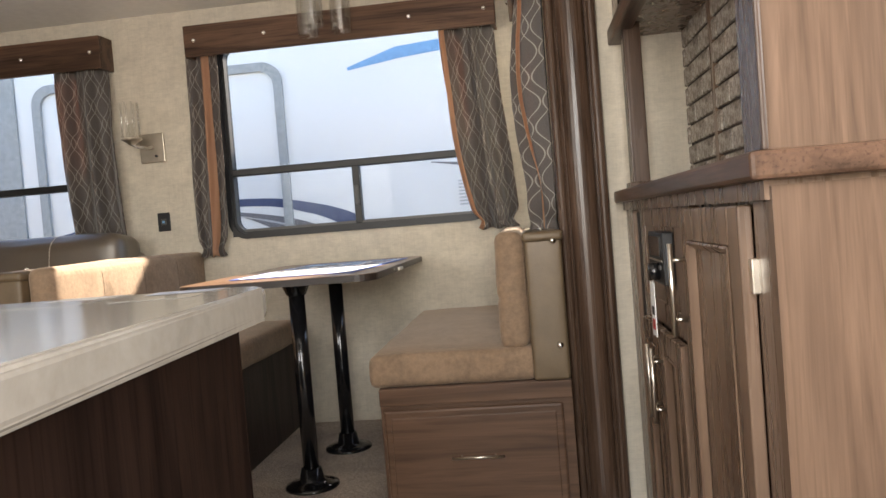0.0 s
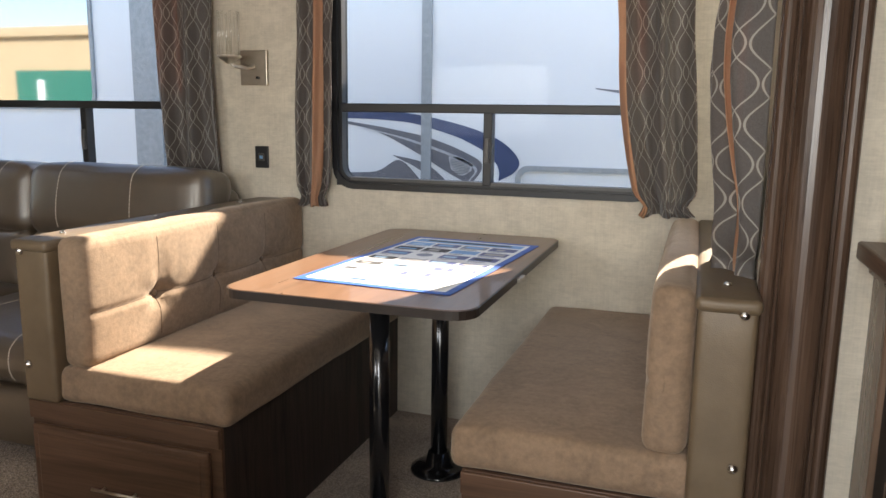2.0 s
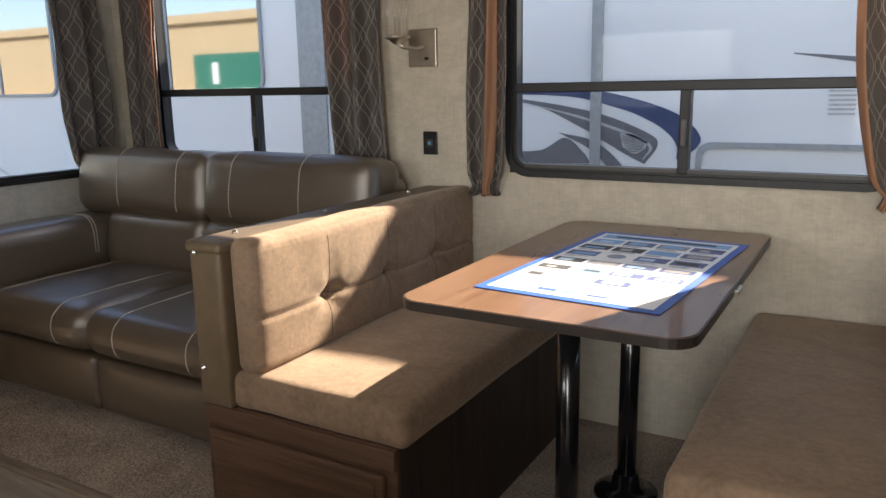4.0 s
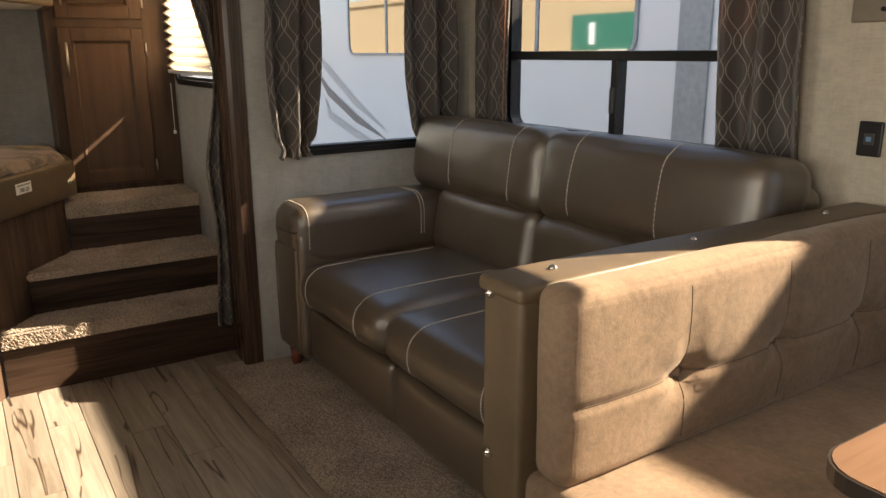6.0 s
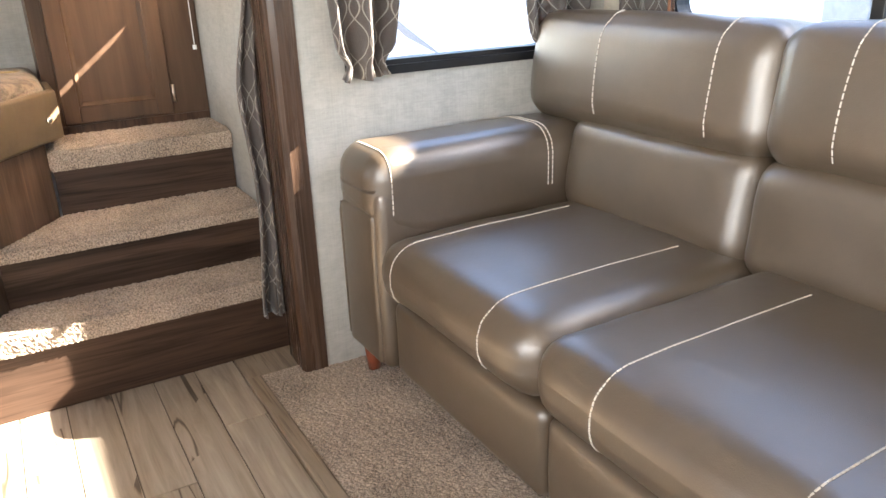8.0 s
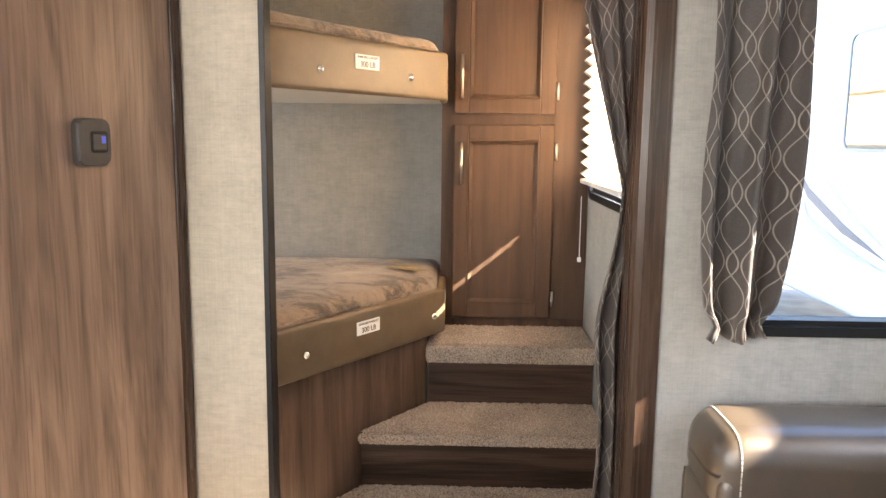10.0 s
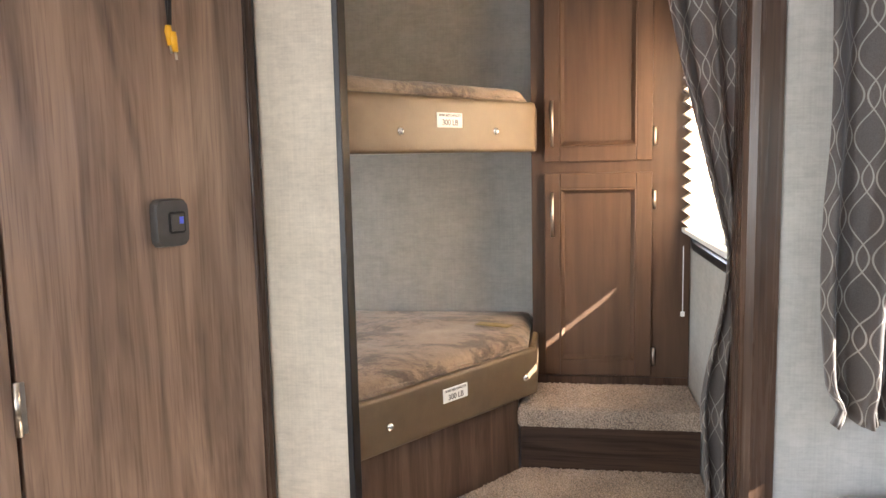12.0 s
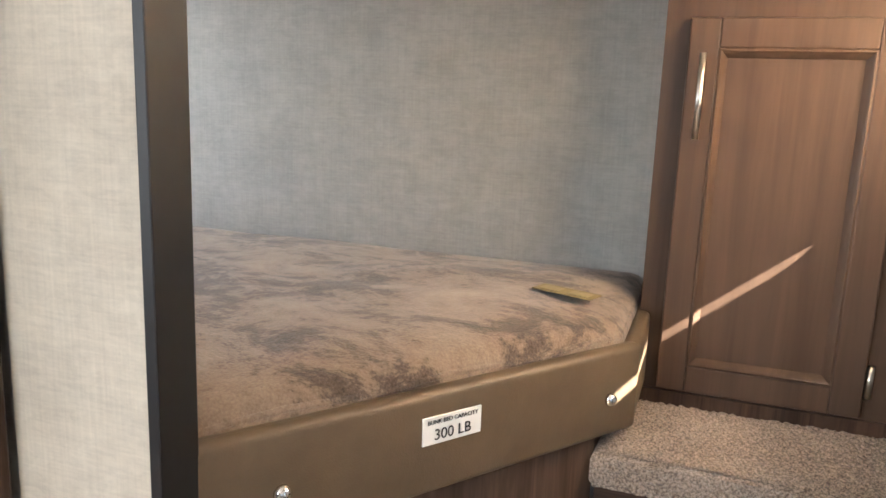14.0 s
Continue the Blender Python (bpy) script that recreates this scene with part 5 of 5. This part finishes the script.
def bunk(z, top, label, screws, full):
    th = thing("bunk_bed", label, "bunk bed", (-4.1, 1.3, z - 0.09), "bunk beds")
    L = 0.735
    end = RA + RD * L
    plan = [(RA.x, RA.y), (end.x, end.y), (-4.67, end.y + 0.002), (-4.67, 0.26), (-3.65, 0.26), (-3.65, RA.y - 0.01)]
    part("platform", prism(plan, z - 0.085, z - 0.055), M_CEIL if full else M_DARK, th)
    part("front_rail", slab(-0.06, L + 0.02, z - 0.09, z + 0.062, -0.008, 0.022, 0.012, 0.004), M_VINYL, th, "olive-brown vinyl padded rail", True)
    e = RA + RD * (L + 0.012)
    part("rail_return", rbox(-4.66, e.x + 0.01, e.y - 0.012, e.y + 0.016, z - 0.09, z + 0.062, 0.012, 5), M_VINYL, th, "olive-brown vinyl padded rail", True)
    # mattress over the plan, edges rounded
    bm = bmesh.new()
    ins = [(p[0], p[1]) for p in plan]
    c = Vector((-4.16, 1.15))
    outline = []
    k = len(ins)
    for i in range(k):
        a, b = Vector(ins[i]), Vector(ins[(i + 1) % k])
        for j in range(12):
            outline.append(a.lerp(b, j / 12))
    rings = []
    for f, zz in ((0.995, z - 0.05), (0.998, top - 0.06), (0.992, top - 0.03), (0.975, top - 0.010), (0.95, top), (0.80, top + 0.012), (0.5, top + 0.016), (0.2, top + 0.017)):
        rr = []
        for p in outline:
            q = c + (p - c) * f
            w = noise.noise(Vector((q.x * 9, q.y * 9, zz * 9))) * (0.006 if f > 0.9 else 0.008)
            rr.append(bm.verts.new((q.x, q.y, zz + w)))
        rings.append(rr)
    for r0, r1 in zip(rings, rings[1:]):
        for i in range(len(r0)):
            bm.faces.new((r0[i], r0[(i + 1) % len(r0)], r1[(i + 1) % len(r0)], r1[i]))
    bm.faces.new(rings[-1])
    mt = tagged(part("mattress", bm, M_FUR, None, smooth=True), "brown mottled plush mattress on the " + ("upper" if full else "lower") + " bunk", "mattress", "bunk mattresses")
    pp = [c + (p - c) * 0.985 for p in outline]
    part("piping", tube([(p.x, p.y, top - 0.03 + 0.003 * math.sin(40 * p.y)) for p in pp[-6:] + pp[:26]], 0.006, 6), M_FUR, mt, "plush edge piping", True)
    for s, dz in screws:
        screw_at(th, along(s, z + dz, 0.024), RN, 0.012)
    z -= 0.010 if full else 0.0
    lb = part("capacity_label", slab(0.306, 0.406, z - 0.012, z + 0.028, 0.020, 0.0275, 0.0005), M_WHITE, th, "white label with weight limit")
    text(lb, "300 LB", 0.0225, along(0.356, z + 0.001, 0.0282), -RD if (-RD).cross(Vector((0, 0, 1))).dot(RN) > 0 else RD, M_INK)
    text(lb, "BUNK BED CAPACITY", 0.0088, along(0.356, z + 0.0205, 0.0282), -RD if (-RD).cross(Vector((0, 0, 1))).dot(RN) > 0 else RD, M_INK)
    return th


bunk(0.752, 0.848, "lower bunk with olive vinyl rail and plush mattress", ((0.105, -0.022), (0.68, -0.022)), False)
bunk(1.525, 1.625, "upper bunk with olive vinyl rail over the lower one", ((0.172, -0.034), (0.552, -0.030)), True)
bb = tagged(part("wall_bunk_base", prism([(BASE_A[0], BASE_A[1] - 0.012), (BASE_B[0], BASE_B[1] - 0.012), (-4.66, BASE_B[1] - 0.012), (-4.66, 0.26), (-3.65, 0.26), (-3.65, BASE_A[1] - 0.02)], 0.0, 0.664), M_PLINTH), "brown wood-grain base panel under the lower bunk", "wall panel", kind="structure")

bd = thing("mattress_badge", "small olive-gold sewn badge on the lower mattress", "badge", (-4.40, 1.80, 0.866))
BM = Matrix.Translation((-4.33, 1.85, 0.8675)) @ Matrix.Rotation(radians(70), 4, "Z")
part("patch", box(-0.06, 0.06, -0.022, 0.022, 0.0, 0.002, m=BM), M_BADGE, bd)
for x in (-0.03, 0.03):
    part("bar", box(x - 0.02, x + 0.02, -0.012, 0.012, 0.002, 0.003, m=BM), M_YELLOW2, bd)

wd = thing("wardrobe", "dark stained wardrobe cabinet with two framed doors", "cabinet", (-4.56, 2.2, 0.63))
KX = -4.472
part("body", box(-4.668, KX, 1.972, YW - 0.003, 0.631, CEIL - 0.005), M_DOORW, wd)
part("toe_strip", box(KX - 0.002, KX + 0.006, 1.972, YW - 0.004, 0.631, 0.66), M_DARK, wd)
panel_door(wd, "x", 2.015, 2.370, 0.668, 1.362, KX, 1, M_DOORW, 0.052, (2.042, 1.150, 1.300))
panel_door(wd, "x", 2.015, 2.370, 1.400, 2.28, KX, 1, M_DOORW, 0.052, (2.042, 1.452, 1.602))
for z in (0.735, 1.27, 1.48, 2.18):
    part("hinge", tube([(KX + 0.012, 2.378, z - 0.03), (KX + 0.012, 2.378, z + 0.03)], 0.006), M_METAL, wd, "brass-coloured hinge", True)

# pleated shade in the bunk-room window
sh = thing("pleated_shade", "pale pleated window shade glowing in sunlight", "window blind", (-4.1, YW - 0.02, 1.125))
bm = bmesh.new()
prev = None
nz = 18
for i in range(2 * nz + 1):
    z = 1.875 - (1.875 - 1.177) * i / (2 * nz)
    y = YW - 0.012 - (0.026 if i % 2 else 0.0)
    row = [bm.verts.new((-4.445, y, z)), bm.verts.new((-3.775, y, z))]
    if prev:
        bm.faces.new((prev[0], prev[1], row[1], row[0]))
    prev = row
pl = part("pleats", bm, M_SHADE, sh)
md = pl.modifiers.new("thick", "SOLIDIFY")
md.thickness = 0.0012
part("head_rail", box(-4.45, -3.77, YW - 0.045, YW - 0.002, 1.86, 1.93, 0.004), M_DARK, sh)
part("bottom_rail", box(-4.447, -3.773, YW - 0.036, YW - 0.004, 1.162, 1.178, 0.003), M_WHITE, sh, "white bottom rail")
part("cord", tube([(-4.44, YW - 0.03, 1.115), (-4.44, YW - 0.03, 0.89)], 0.0015, 5), M_WHITE, sh)
part("cord_pull", tube([(-4.44, YW - 0.03, 0.88), (-4.44, YW - 0.03, 0.895)], 0.007, 8), M_WHITE, sh)

# switch and cable on the panelling
def bulged(u0, u1, z0, z1, bulge, n=8):
    """Outline of a square plate with swollen sides and rounded corners."""
    cu, cz, hu, hz = (u0 + u1) / 2, (z0 + z1) / 2, (u1 - u0) / 2, (z1 - z0) / 2
    out = []
    for k in range(4 * n):
        a = 2 * math.pi * (k + 0.5) / (4 * n)
        c, q = math.cos(a), math.sin(a)
        r = (abs(c) ** bulge + abs(q) ** bulge) ** (-1 / bulge)
        out.append((cu + hu * r * c, cz + hz * r * q))
    return out


def panel_plate(outline, o0, o1, taper=0.0):
    bm = bmesh.new()
    cu, cz = sum(p[0] for p in outline) / len(outline), sum(p[1] for p in outline) / len(outline)
    rows = []
    for o, f in ((o0, 1.0), (o0 + (o1 - o0) * 0.7, 1.0 - taper * 0.3), (o1, 1.0 - taper)):
        rows.append([bm.verts.new(on_panel(cu + (u - cu) * f, o, cz + (z - cz) * f)) for u, z in outline])
    for r0, r1 in zip(rows, rows[1:]):
        for i in range(len(r0)):
            j = (i + 1) % len(r0)
            bm.faces.new((r0[i], r0[j], r1[j], r1[i]))
    bm.faces.new(rows[0][::-1])
    bm.faces.new(rows[-1])
    return bm


sw = thing("slide_switch", "dark grey rounded switch plate with blue light", "switch", on_panel(0.245, 0, 1.25))
part("plate", panel_plate(bulged(0.210, 0.291, 1.247, 1.349, 6), 0.0005, 0.022, 0.08), M_GREYPL, sw)
part("bezel", panel_plate(bulged(0.222, 0.262, 1.276, 1.322, 9), 0.021, 0.0235), M_BLACK, sw)
part("rocker", box(0.227, 0.257, 0.023, 0.027, 1.281, 1.317, 0.002, m=PW), M_GREYPL, sw)
part("indicator", box(0.229, 0.239, 0.027, 0.0276, 1.296, 1.311, m=PW), M_LED, sw, "small blue indicator")
cb = thing("av_cable", "black cable with yellow plugs hanging on the panelling", "cable", on_panel(0.225, 0, 1.7))
for du, o in ((0.0, 0.007), (0.006, 0.014)):
    part("wire", tube([on_panel(0.232 + du, o, CEIL - 0.004), on_panel(0.235 + du, o, 2.0), on_panel(0.224 - du, o, 1.8), on_panel(0.221 + du * 0.5, o, 1.705)], 0.004, 6), M_BLACK, cb, "", True)
for u, o, z in ((0.224, 0.008, 1.705), (0.217, 0.014, 1.692)):
    pg = part("plug", tube([on_panel(u, o, z), on_panel(u, o, z - 0.012), on_panel(u - 0.003, o, z - 0.04)], [0.006, 0.008, 0.006], 8), M_YELLOW, cb, "yellow plug", True)
    part("pin", tube([on_panel(u - 0.003, o, z - 0.04), on_panel(u - 0.005, o, z - 0.056)], 0.0025, 6), M_METAL, pg, "bare metal pin", True)

# ---- outside ----
GZ = -0.95
M_GROUND = plain("asphalt", (0.30, 0.275, 0.245), 0.9, var=0.25, scale=3)
M_GEL = plain("gelcoat_white", (0.78, 0.79, 0.80), 0.25, var=0.02, bumps=0)
M_TAN = plain("building_tan", (0.45, 0.33, 0.2), 0.8)
M_GREEN = plain("sign_green", (0.02, 0.14, 0.10), 0.6)
M_SWN = plain("swoosh_navy", (0.045, 0.07, 0.16), 0.35, bumps=0)
M_SWG = plain("swoosh_grey", (0.16, 0.16, 0.18), 0.35, bumps=0)
M_SWS = plain("swoosh_silver", (0.45, 0.46, 0.48), 0.35, bumps=0)
M_DGLASS = plain("dark_window_glass", (0.42, 0.44, 0.46), 0.03, 1.0, 0.03, bumps=0)
M_GREYTR = plain("grey_trim", (0.33, 0.35, 0.36), 0.4)
tagged(part("ground", box(-400, 400, -400, 400, GZ - 0.5, GZ), M_GROUND), "pale grey asphalt lot", "ground", kind="structure")
NY = 5.9
NZ = 3.22
tr = thing("neighbour_trailer", "white travel trailer with navy swoosh graphics parked alongside", "trailer", (-1.5, NY + 1.2, GZ))
part("body", box(-13.0, 4.5, NY, NY + 2.4, GZ + 0.55, NZ, 0.08, 4), M_GEL, tr)
# unseen slab added to lift the edge of the roof's shadow
part("roof_shade_slab", box(-13.0, -1.3, NY + 0.02, NY + 2.2, NZ - 0.1, NZ + 0.04, 0.02), M_GEL, tr)
for x in (-7.0, 0.0):
    part("axle_skirt", box(x - 0.6, x + 0.6, NY + 0.1, NY + 2.3, GZ, GZ + 0.56), M_BLACK, tr)


def swoosh(name, pts, width, mat_, y):
    """A flat tapering band on the trailer's side."""
    bm = bmesh.new()
    P = [Vector((x, 0, z)) for x, z in pts]
    rows = []
    for i, p in enumerate(P):
        d = (P[min(i + 1, len(P) - 1)] - P[max(0, i - 1)]).normalized()
        nrm = Vector((-d.z, 0, d.x))
        w = width * math.sin(math.pi * (0.08 + 0.9 * i / (len(P) - 1))) / 2
        rows.append((bm.verts.new((p.x + nrm.x * w, y, p.z + nrm.z * w)), bm.verts.new((p.x - nrm.x * w, y, p.z - nrm.z * w))))
    for a, b in zip(rows, rows[1:]):
        bm.faces.new((a[0], b[0], b[1], a[1]))
    return part(name, bm, mat_, tr)


def arc(cx, cz, rx, rz, a0, a1, n=22):
    return [(cx + rx * math.cos(radians(a0 + (a1 - a0) * i / n)), cz + rz * math.sin(radians(a0 + (a1 - a0) * i / n))) for i in range(n + 1)]


def smooth_run(pts, n=7):
    """A smooth line through a few points."""
    P = [Vector((x, 0, z)) for x, z in pts]
    P = [2 * P[0] - P[1]] + P + [2 * P[-1] - P[-2]]
    out = []
    for i in range(1, len(P) - 2):
        for k in range(n):
            t = k / n
            out.append(0.5 * (2 * P[i] + (P[i + 1] - P[i - 1]) * t + (2 * P[i - 1] - 5 * P[i] + 4 * P[i + 1] - P[i + 2]) * t * t + (3 * P[i] - P[i - 1] - 3 * P[i + 1] + P[i + 2]) * t ** 3))
    return out + [P[-2]]


def blade(name, upper, lower, mat_, y, label=""):
    """A curved blade of vinyl graphic between an upper and a lower line, both from tail to tip."""
    bm = bmesh.new()
    A, B = smooth_run(upper), smooth_run(lower)
    k = 40
    rows = []
    for i in range(k + 1):
        a, b = A[round(i * (len(A) - 1) / k)], B[round(i * (len(B) - 1) / k)]
        rows.append([bm.verts.new((q.x, y, q.z)) for q in (a, b)])
    for r0, r1 in zip(rows, rows[1:]):
        if (r0[0].co - r0[1].co).length + (r1[0].co - r1[1].co).length > 1e-4:
            bm.faces.new((r0[0], r1[0], r1[1], r0[1]))
    return part(name, bm, mat_, tr, label)


blade("navy_swoosh", [(-3.9, 1.05), (-2.9, 1.22), (-2.12, 1.235), (-1.67, 1.165), (-1.35, 1.06), (-1.2, 0.93), (-1.22, 0.84), (-1.335, 0.77)], [(-3.9, 1.04), (-2.9, 1.17), (-2.12, 1.174), (-1.715, 1.09), (-1.5, 1.005), (-1.39, 0.93), (-1.335, 0.85), (-1.335, 0.77)], M_SWN, NY - 0.004, "navy blue vinyl swoosh")
blade("grey_swoosh", [(-2.75, 1.18), (-2.44, 1.16), (-1.88, 1.066), (-1.53, 0.94), (-1.455, 0.86), (-1.535, 0.735)], [(-2.75, 1.175), (-2.3, 1.11), (-1.95, 0.955), (-1.78, 0.86), (-1.66, 0.795), (-1.535, 0.735)], M_SWG, NY - 0.006, "dark grey vinyl swoosh")
blade("silver_edge", [(-2.35, 1.125), (-1.95, 1.035), (-1.62, 0.93), (-1.49, 0.85), (-1.54, 0.765)], [(-2.35, 1.12), (-1.95, 1.018), (-1.63, 0.912), (-1.51, 0.845), (-1.55, 0.765)], M_SWS, NY - 0.009)
blade("mesh_patch", [(-1.70, 0.93), (-1.62, 0.925), (-1.52, 0.88)], [(-1.68, 0.84), (-1.60, 0.80), (-1.53, 0.835)], M_SWS, NY - 0.009, "pale mesh print")
for k in range(9):
    blade("mesh_line", [(-1.69 + 0.004 * k, 0.918 - 0.012 * k), (-1.60, 0.905 - 0.011 * k), (-1.53 - 0.003 * k, 0.879 - 0.006 * k)], [(-1.69 + 0.004 * k, 0.913 - 0.012 * k), (-1.60, 0.900 - 0.011 * k), (-1.53 - 0.003 * k, 0.875 - 0.006 * k)], M_SWG, NY - 0.012)
blade("grey_swoosh", [(-2.12, 0.93), (-1.86, 0.87), (-1.66, 0.70), (-1.56, 0.55)], [(-2.12, 0.925), (-1.90, 0.82), (-1.76, 0.68), (-1.70, 0.55)], M_SWG, NY - 0.008)
blade("grey_swoosh", [(-3.1, 0.74), (-2.5, 0.79), (-2.25, 0.81), (-2.08, 0.895), (-1.95, 0.80), (-1.88, 0.70)], [(-3.1, 0.70), (-2.5, 0.72), (-2.25, 0.715), (-2.1, 0.72), (-2.0, 0.71), (-1.88, 0.69)], M_SWG, NY - 0.006)
for k in range(6):
    blade("stripe", [(-3.0, 0.60 + 0.018 * k), (-2.4, 0.615 + 0.018 * k), (-1.92 + 0.01 * k, 0.65 + 0.016 * k)], [(-3.0, 0.594 + 0.018 * k), (-2.4, 0.608 + 0.018 * k), (-1.92 + 0.01 * k, 0.646 + 0.016 * k)], M_SWS if k > 2 else M_SWG, NY - 0.011)
swoosh("blue_swoosh", [(-1.3, 2.18), (-0.9, 2.27), (-0.5, 2.3), (0.6, 2.34)], 0.10, M_SKYBLUE, NY - 0.004)
swoosh("grey_swoosh", [(-0.7, 1.4), (-0.4, 1.36), (0.0, 1.28), (0.6, 1.1)], 0.03, M_SWG, NY - 0.004)
for i in range(3):
    swoosh("grey_swoosh", [(-10.9 + 0.3 * i, 1.45 - 0.40 * i), (-10.2, 1.05 - 0.30 * i), (-9.4, 0.65 - 0.2 * i), (-8.6, 0.35 - 0.1 * i)], 0.12, M_SWG if i % 2 else M_SWS, NY - 0.004 - 0.002 * i)
part("seam_trim", box(-4.37, -4.10, NY - 0.02, NY, GZ + 0.55, NZ - 0.05, 0.006), M_GREYTR, tr)
part("bay_trim", ring("y", round_rect(-3.95, -1.83, -0.2, 2.30, 0.16), round_rect(-3.88, -1.90, -0.13, 2.23, 0.12), NY - 0.03, NY), M_GREYTR, tr)
part("hatch_trim", ring("y", round_rect(-1.215, 0.45, 0.1, 0.885, 0.09), round_rect(-1.18, 0.42, 0.13, 0.85, 0.07), NY - 0.02, NY), M_GREYTR, tr)
for k in range(8):
    part("vent_slot", box(-0.50, -0.36, NY - 0.006, NY, 1.05 + k * 0.026, 1.062 + k * 0.026), M_SWS, tr)
for a0, a1, b0, b1 in ((-7.0, -4.78, 1.25, 2.35), (-9.5, -7.6, 1.25, 2.35)):
    w = part("window", plate("y", round_rect(a0, a1, b0, b1, 0.1), NY - 0.012, NY), M_DGLASS, tr, "dark reflecting window")
    part("frame", ring("y", round_rect(a0 - 0.03, a1 + 0.03, b0 - 0.03, b1 + 0.03, 0.13), round_rect(a0, a1, b0, b1, 0.1), NY - 0.022, NY), M_GREYTR, w)
    part("crossbar", box((a0 + a1) / 2 - 0.02, (a0 + a1) / 2 + 0.02, NY - 0.02, NY - 0.01, b0, b1), M_GREYTR, w)
bl = thing("tan_building", "tan stucco building with a green sign across the lot", "building", (-30, -22, GZ))
part("wall", box(-110, -14, -30, -22, GZ, 5.2), M_TAN, bl)
part("parapet", box(-110.3, -13.7, -30.3, -21.7, 5.2, 5.7), M_TAN, bl)
part("sign", box(-36, -30, -21.98, -21.8, 0.8, 3.4), M_GREEN, bl)
part("sign_letter", box(-34.4, -34.0, -21.8, -21.72, 1.7, 2.9), M_WHITE, bl, "white sign lettering")
part("sign_letter", box(-33.6, -31.2, -21.8, -21.72, 1.15, 1.4), M_WHITE, bl, "white sign lettering")
part("storefront", box(-108, -20, -21.99, -21.85, 0.2, 1.1), M_GREYTR, bl, "shaded grey storefront")
part("canopy", box(-108, -20, -22.0, -20.9, 1.1, 1.35, 0.03), M_TAN, bl)
part("board", box(-28.5, -25.5, -21.99, -21.8, 3.0, 4.2), M_WHITE, bl, "white sign board")
part("base_band", box(-110.1, -13.9, -30.1, -21.9, GZ, 0.2), M_GREYTR, bl)
CY = 15.5
cr = thing("parked_car", "red car parked far across the lot", "car", (-30, CY, GZ))
part("body", rbox(-32, -28, CY - 0.9, CY + 0.9, GZ + 0.3, GZ + 0.95, 0.2, 6), M_RED, cr, "", True)
part("cabin", rbox(-31.2, -28.9, CY - 0.8, CY + 0.8, GZ + 0.9, GZ + 1.45, 0.25, 6), M_DGLASS, cr, "", True)
for x in (-31.2, -28.8):
    part("wheel", tube([(x, CY - 0.95, GZ + 0.32), (x, CY - 0.75, GZ + 0.32)], 0.32, 20), M_BLACK, cr)

# ---- pieces: floor planks and bricks ----
rnd = random.Random(5)
fl = bpy.data.objects["floor"]
pw = 0.118
lens = [0.92, 1.22]
meshes = {}


def plank_mesh(L, w):
    key = (round(L, 2), round(w, 3))
    if key not in meshes:
        bm = box(-L / 2 + 0.0012, L / 2 - 0.0012, -w / 2 + 0.0012, w / 2 - 0.0012, -0.008, 0.0, 0.0012, 1)
        me = bpy.data.meshes.new("plank")
        bmesh.ops.recalc_face_normals(bm, faces=bm.faces)
        bm.to_mesh(me)
        bm.free()
        me.materials.append(M_PLANK)
        meshes[key] = me
    return meshes[key]


y = 2.30 - pw / 2
row = 0
while y > YK + pw / 2:
    x = -3.777
    first = True
    while x < 1.55:
        L = [0.35, 0.8, 0.55, 1.0][row % 4] if first else 1.22
        first = False
        L = min(L, 1.56 - x)
        if L > 0.05:
            ob = new("plank", plank_mesh(L, pw))
            ob.parent = fl
            ob.location = (x + L / 2, y, 0.0)
        x += L
    y -= pw
    row += 1
row = 0
bmeshes = {}
z = 0.996
while z < 1.46:
    y = 1.11 - (0.09 if row % 2 else 0.0)
    while y < YW - 0.02:
        a, b = max(1.102, y), min(YW - 0.006, y + 0.185)
        key = round(b - a, 2)
        if b - a > 0.03:
            if key not in bmeshes:
                bm = box(-0.010, 0.0, -key / 2 + 0.004, key / 2 - 0.004, 0.003, 0.056, 0.003, 1)
                me = bpy.data.meshes.new("brick")
                bmesh.ops.recalc_face_normals(bm, faces=bm.faces)
                bm.to_mesh(me)
                bm.free()
                me.materials.append(M_BRICK)
                bmeshes[key] = me
            ob = new("brick", bmeshes[key])
            ob.parent = br
            ob.location = Vector((0.600 + rnd.uniform(-0.002, 0.001), (a + b) / 2, z)) - Vector((0.6, 1.7, 0.993))
        y += 0.19
    z += 0.06
    row += 1
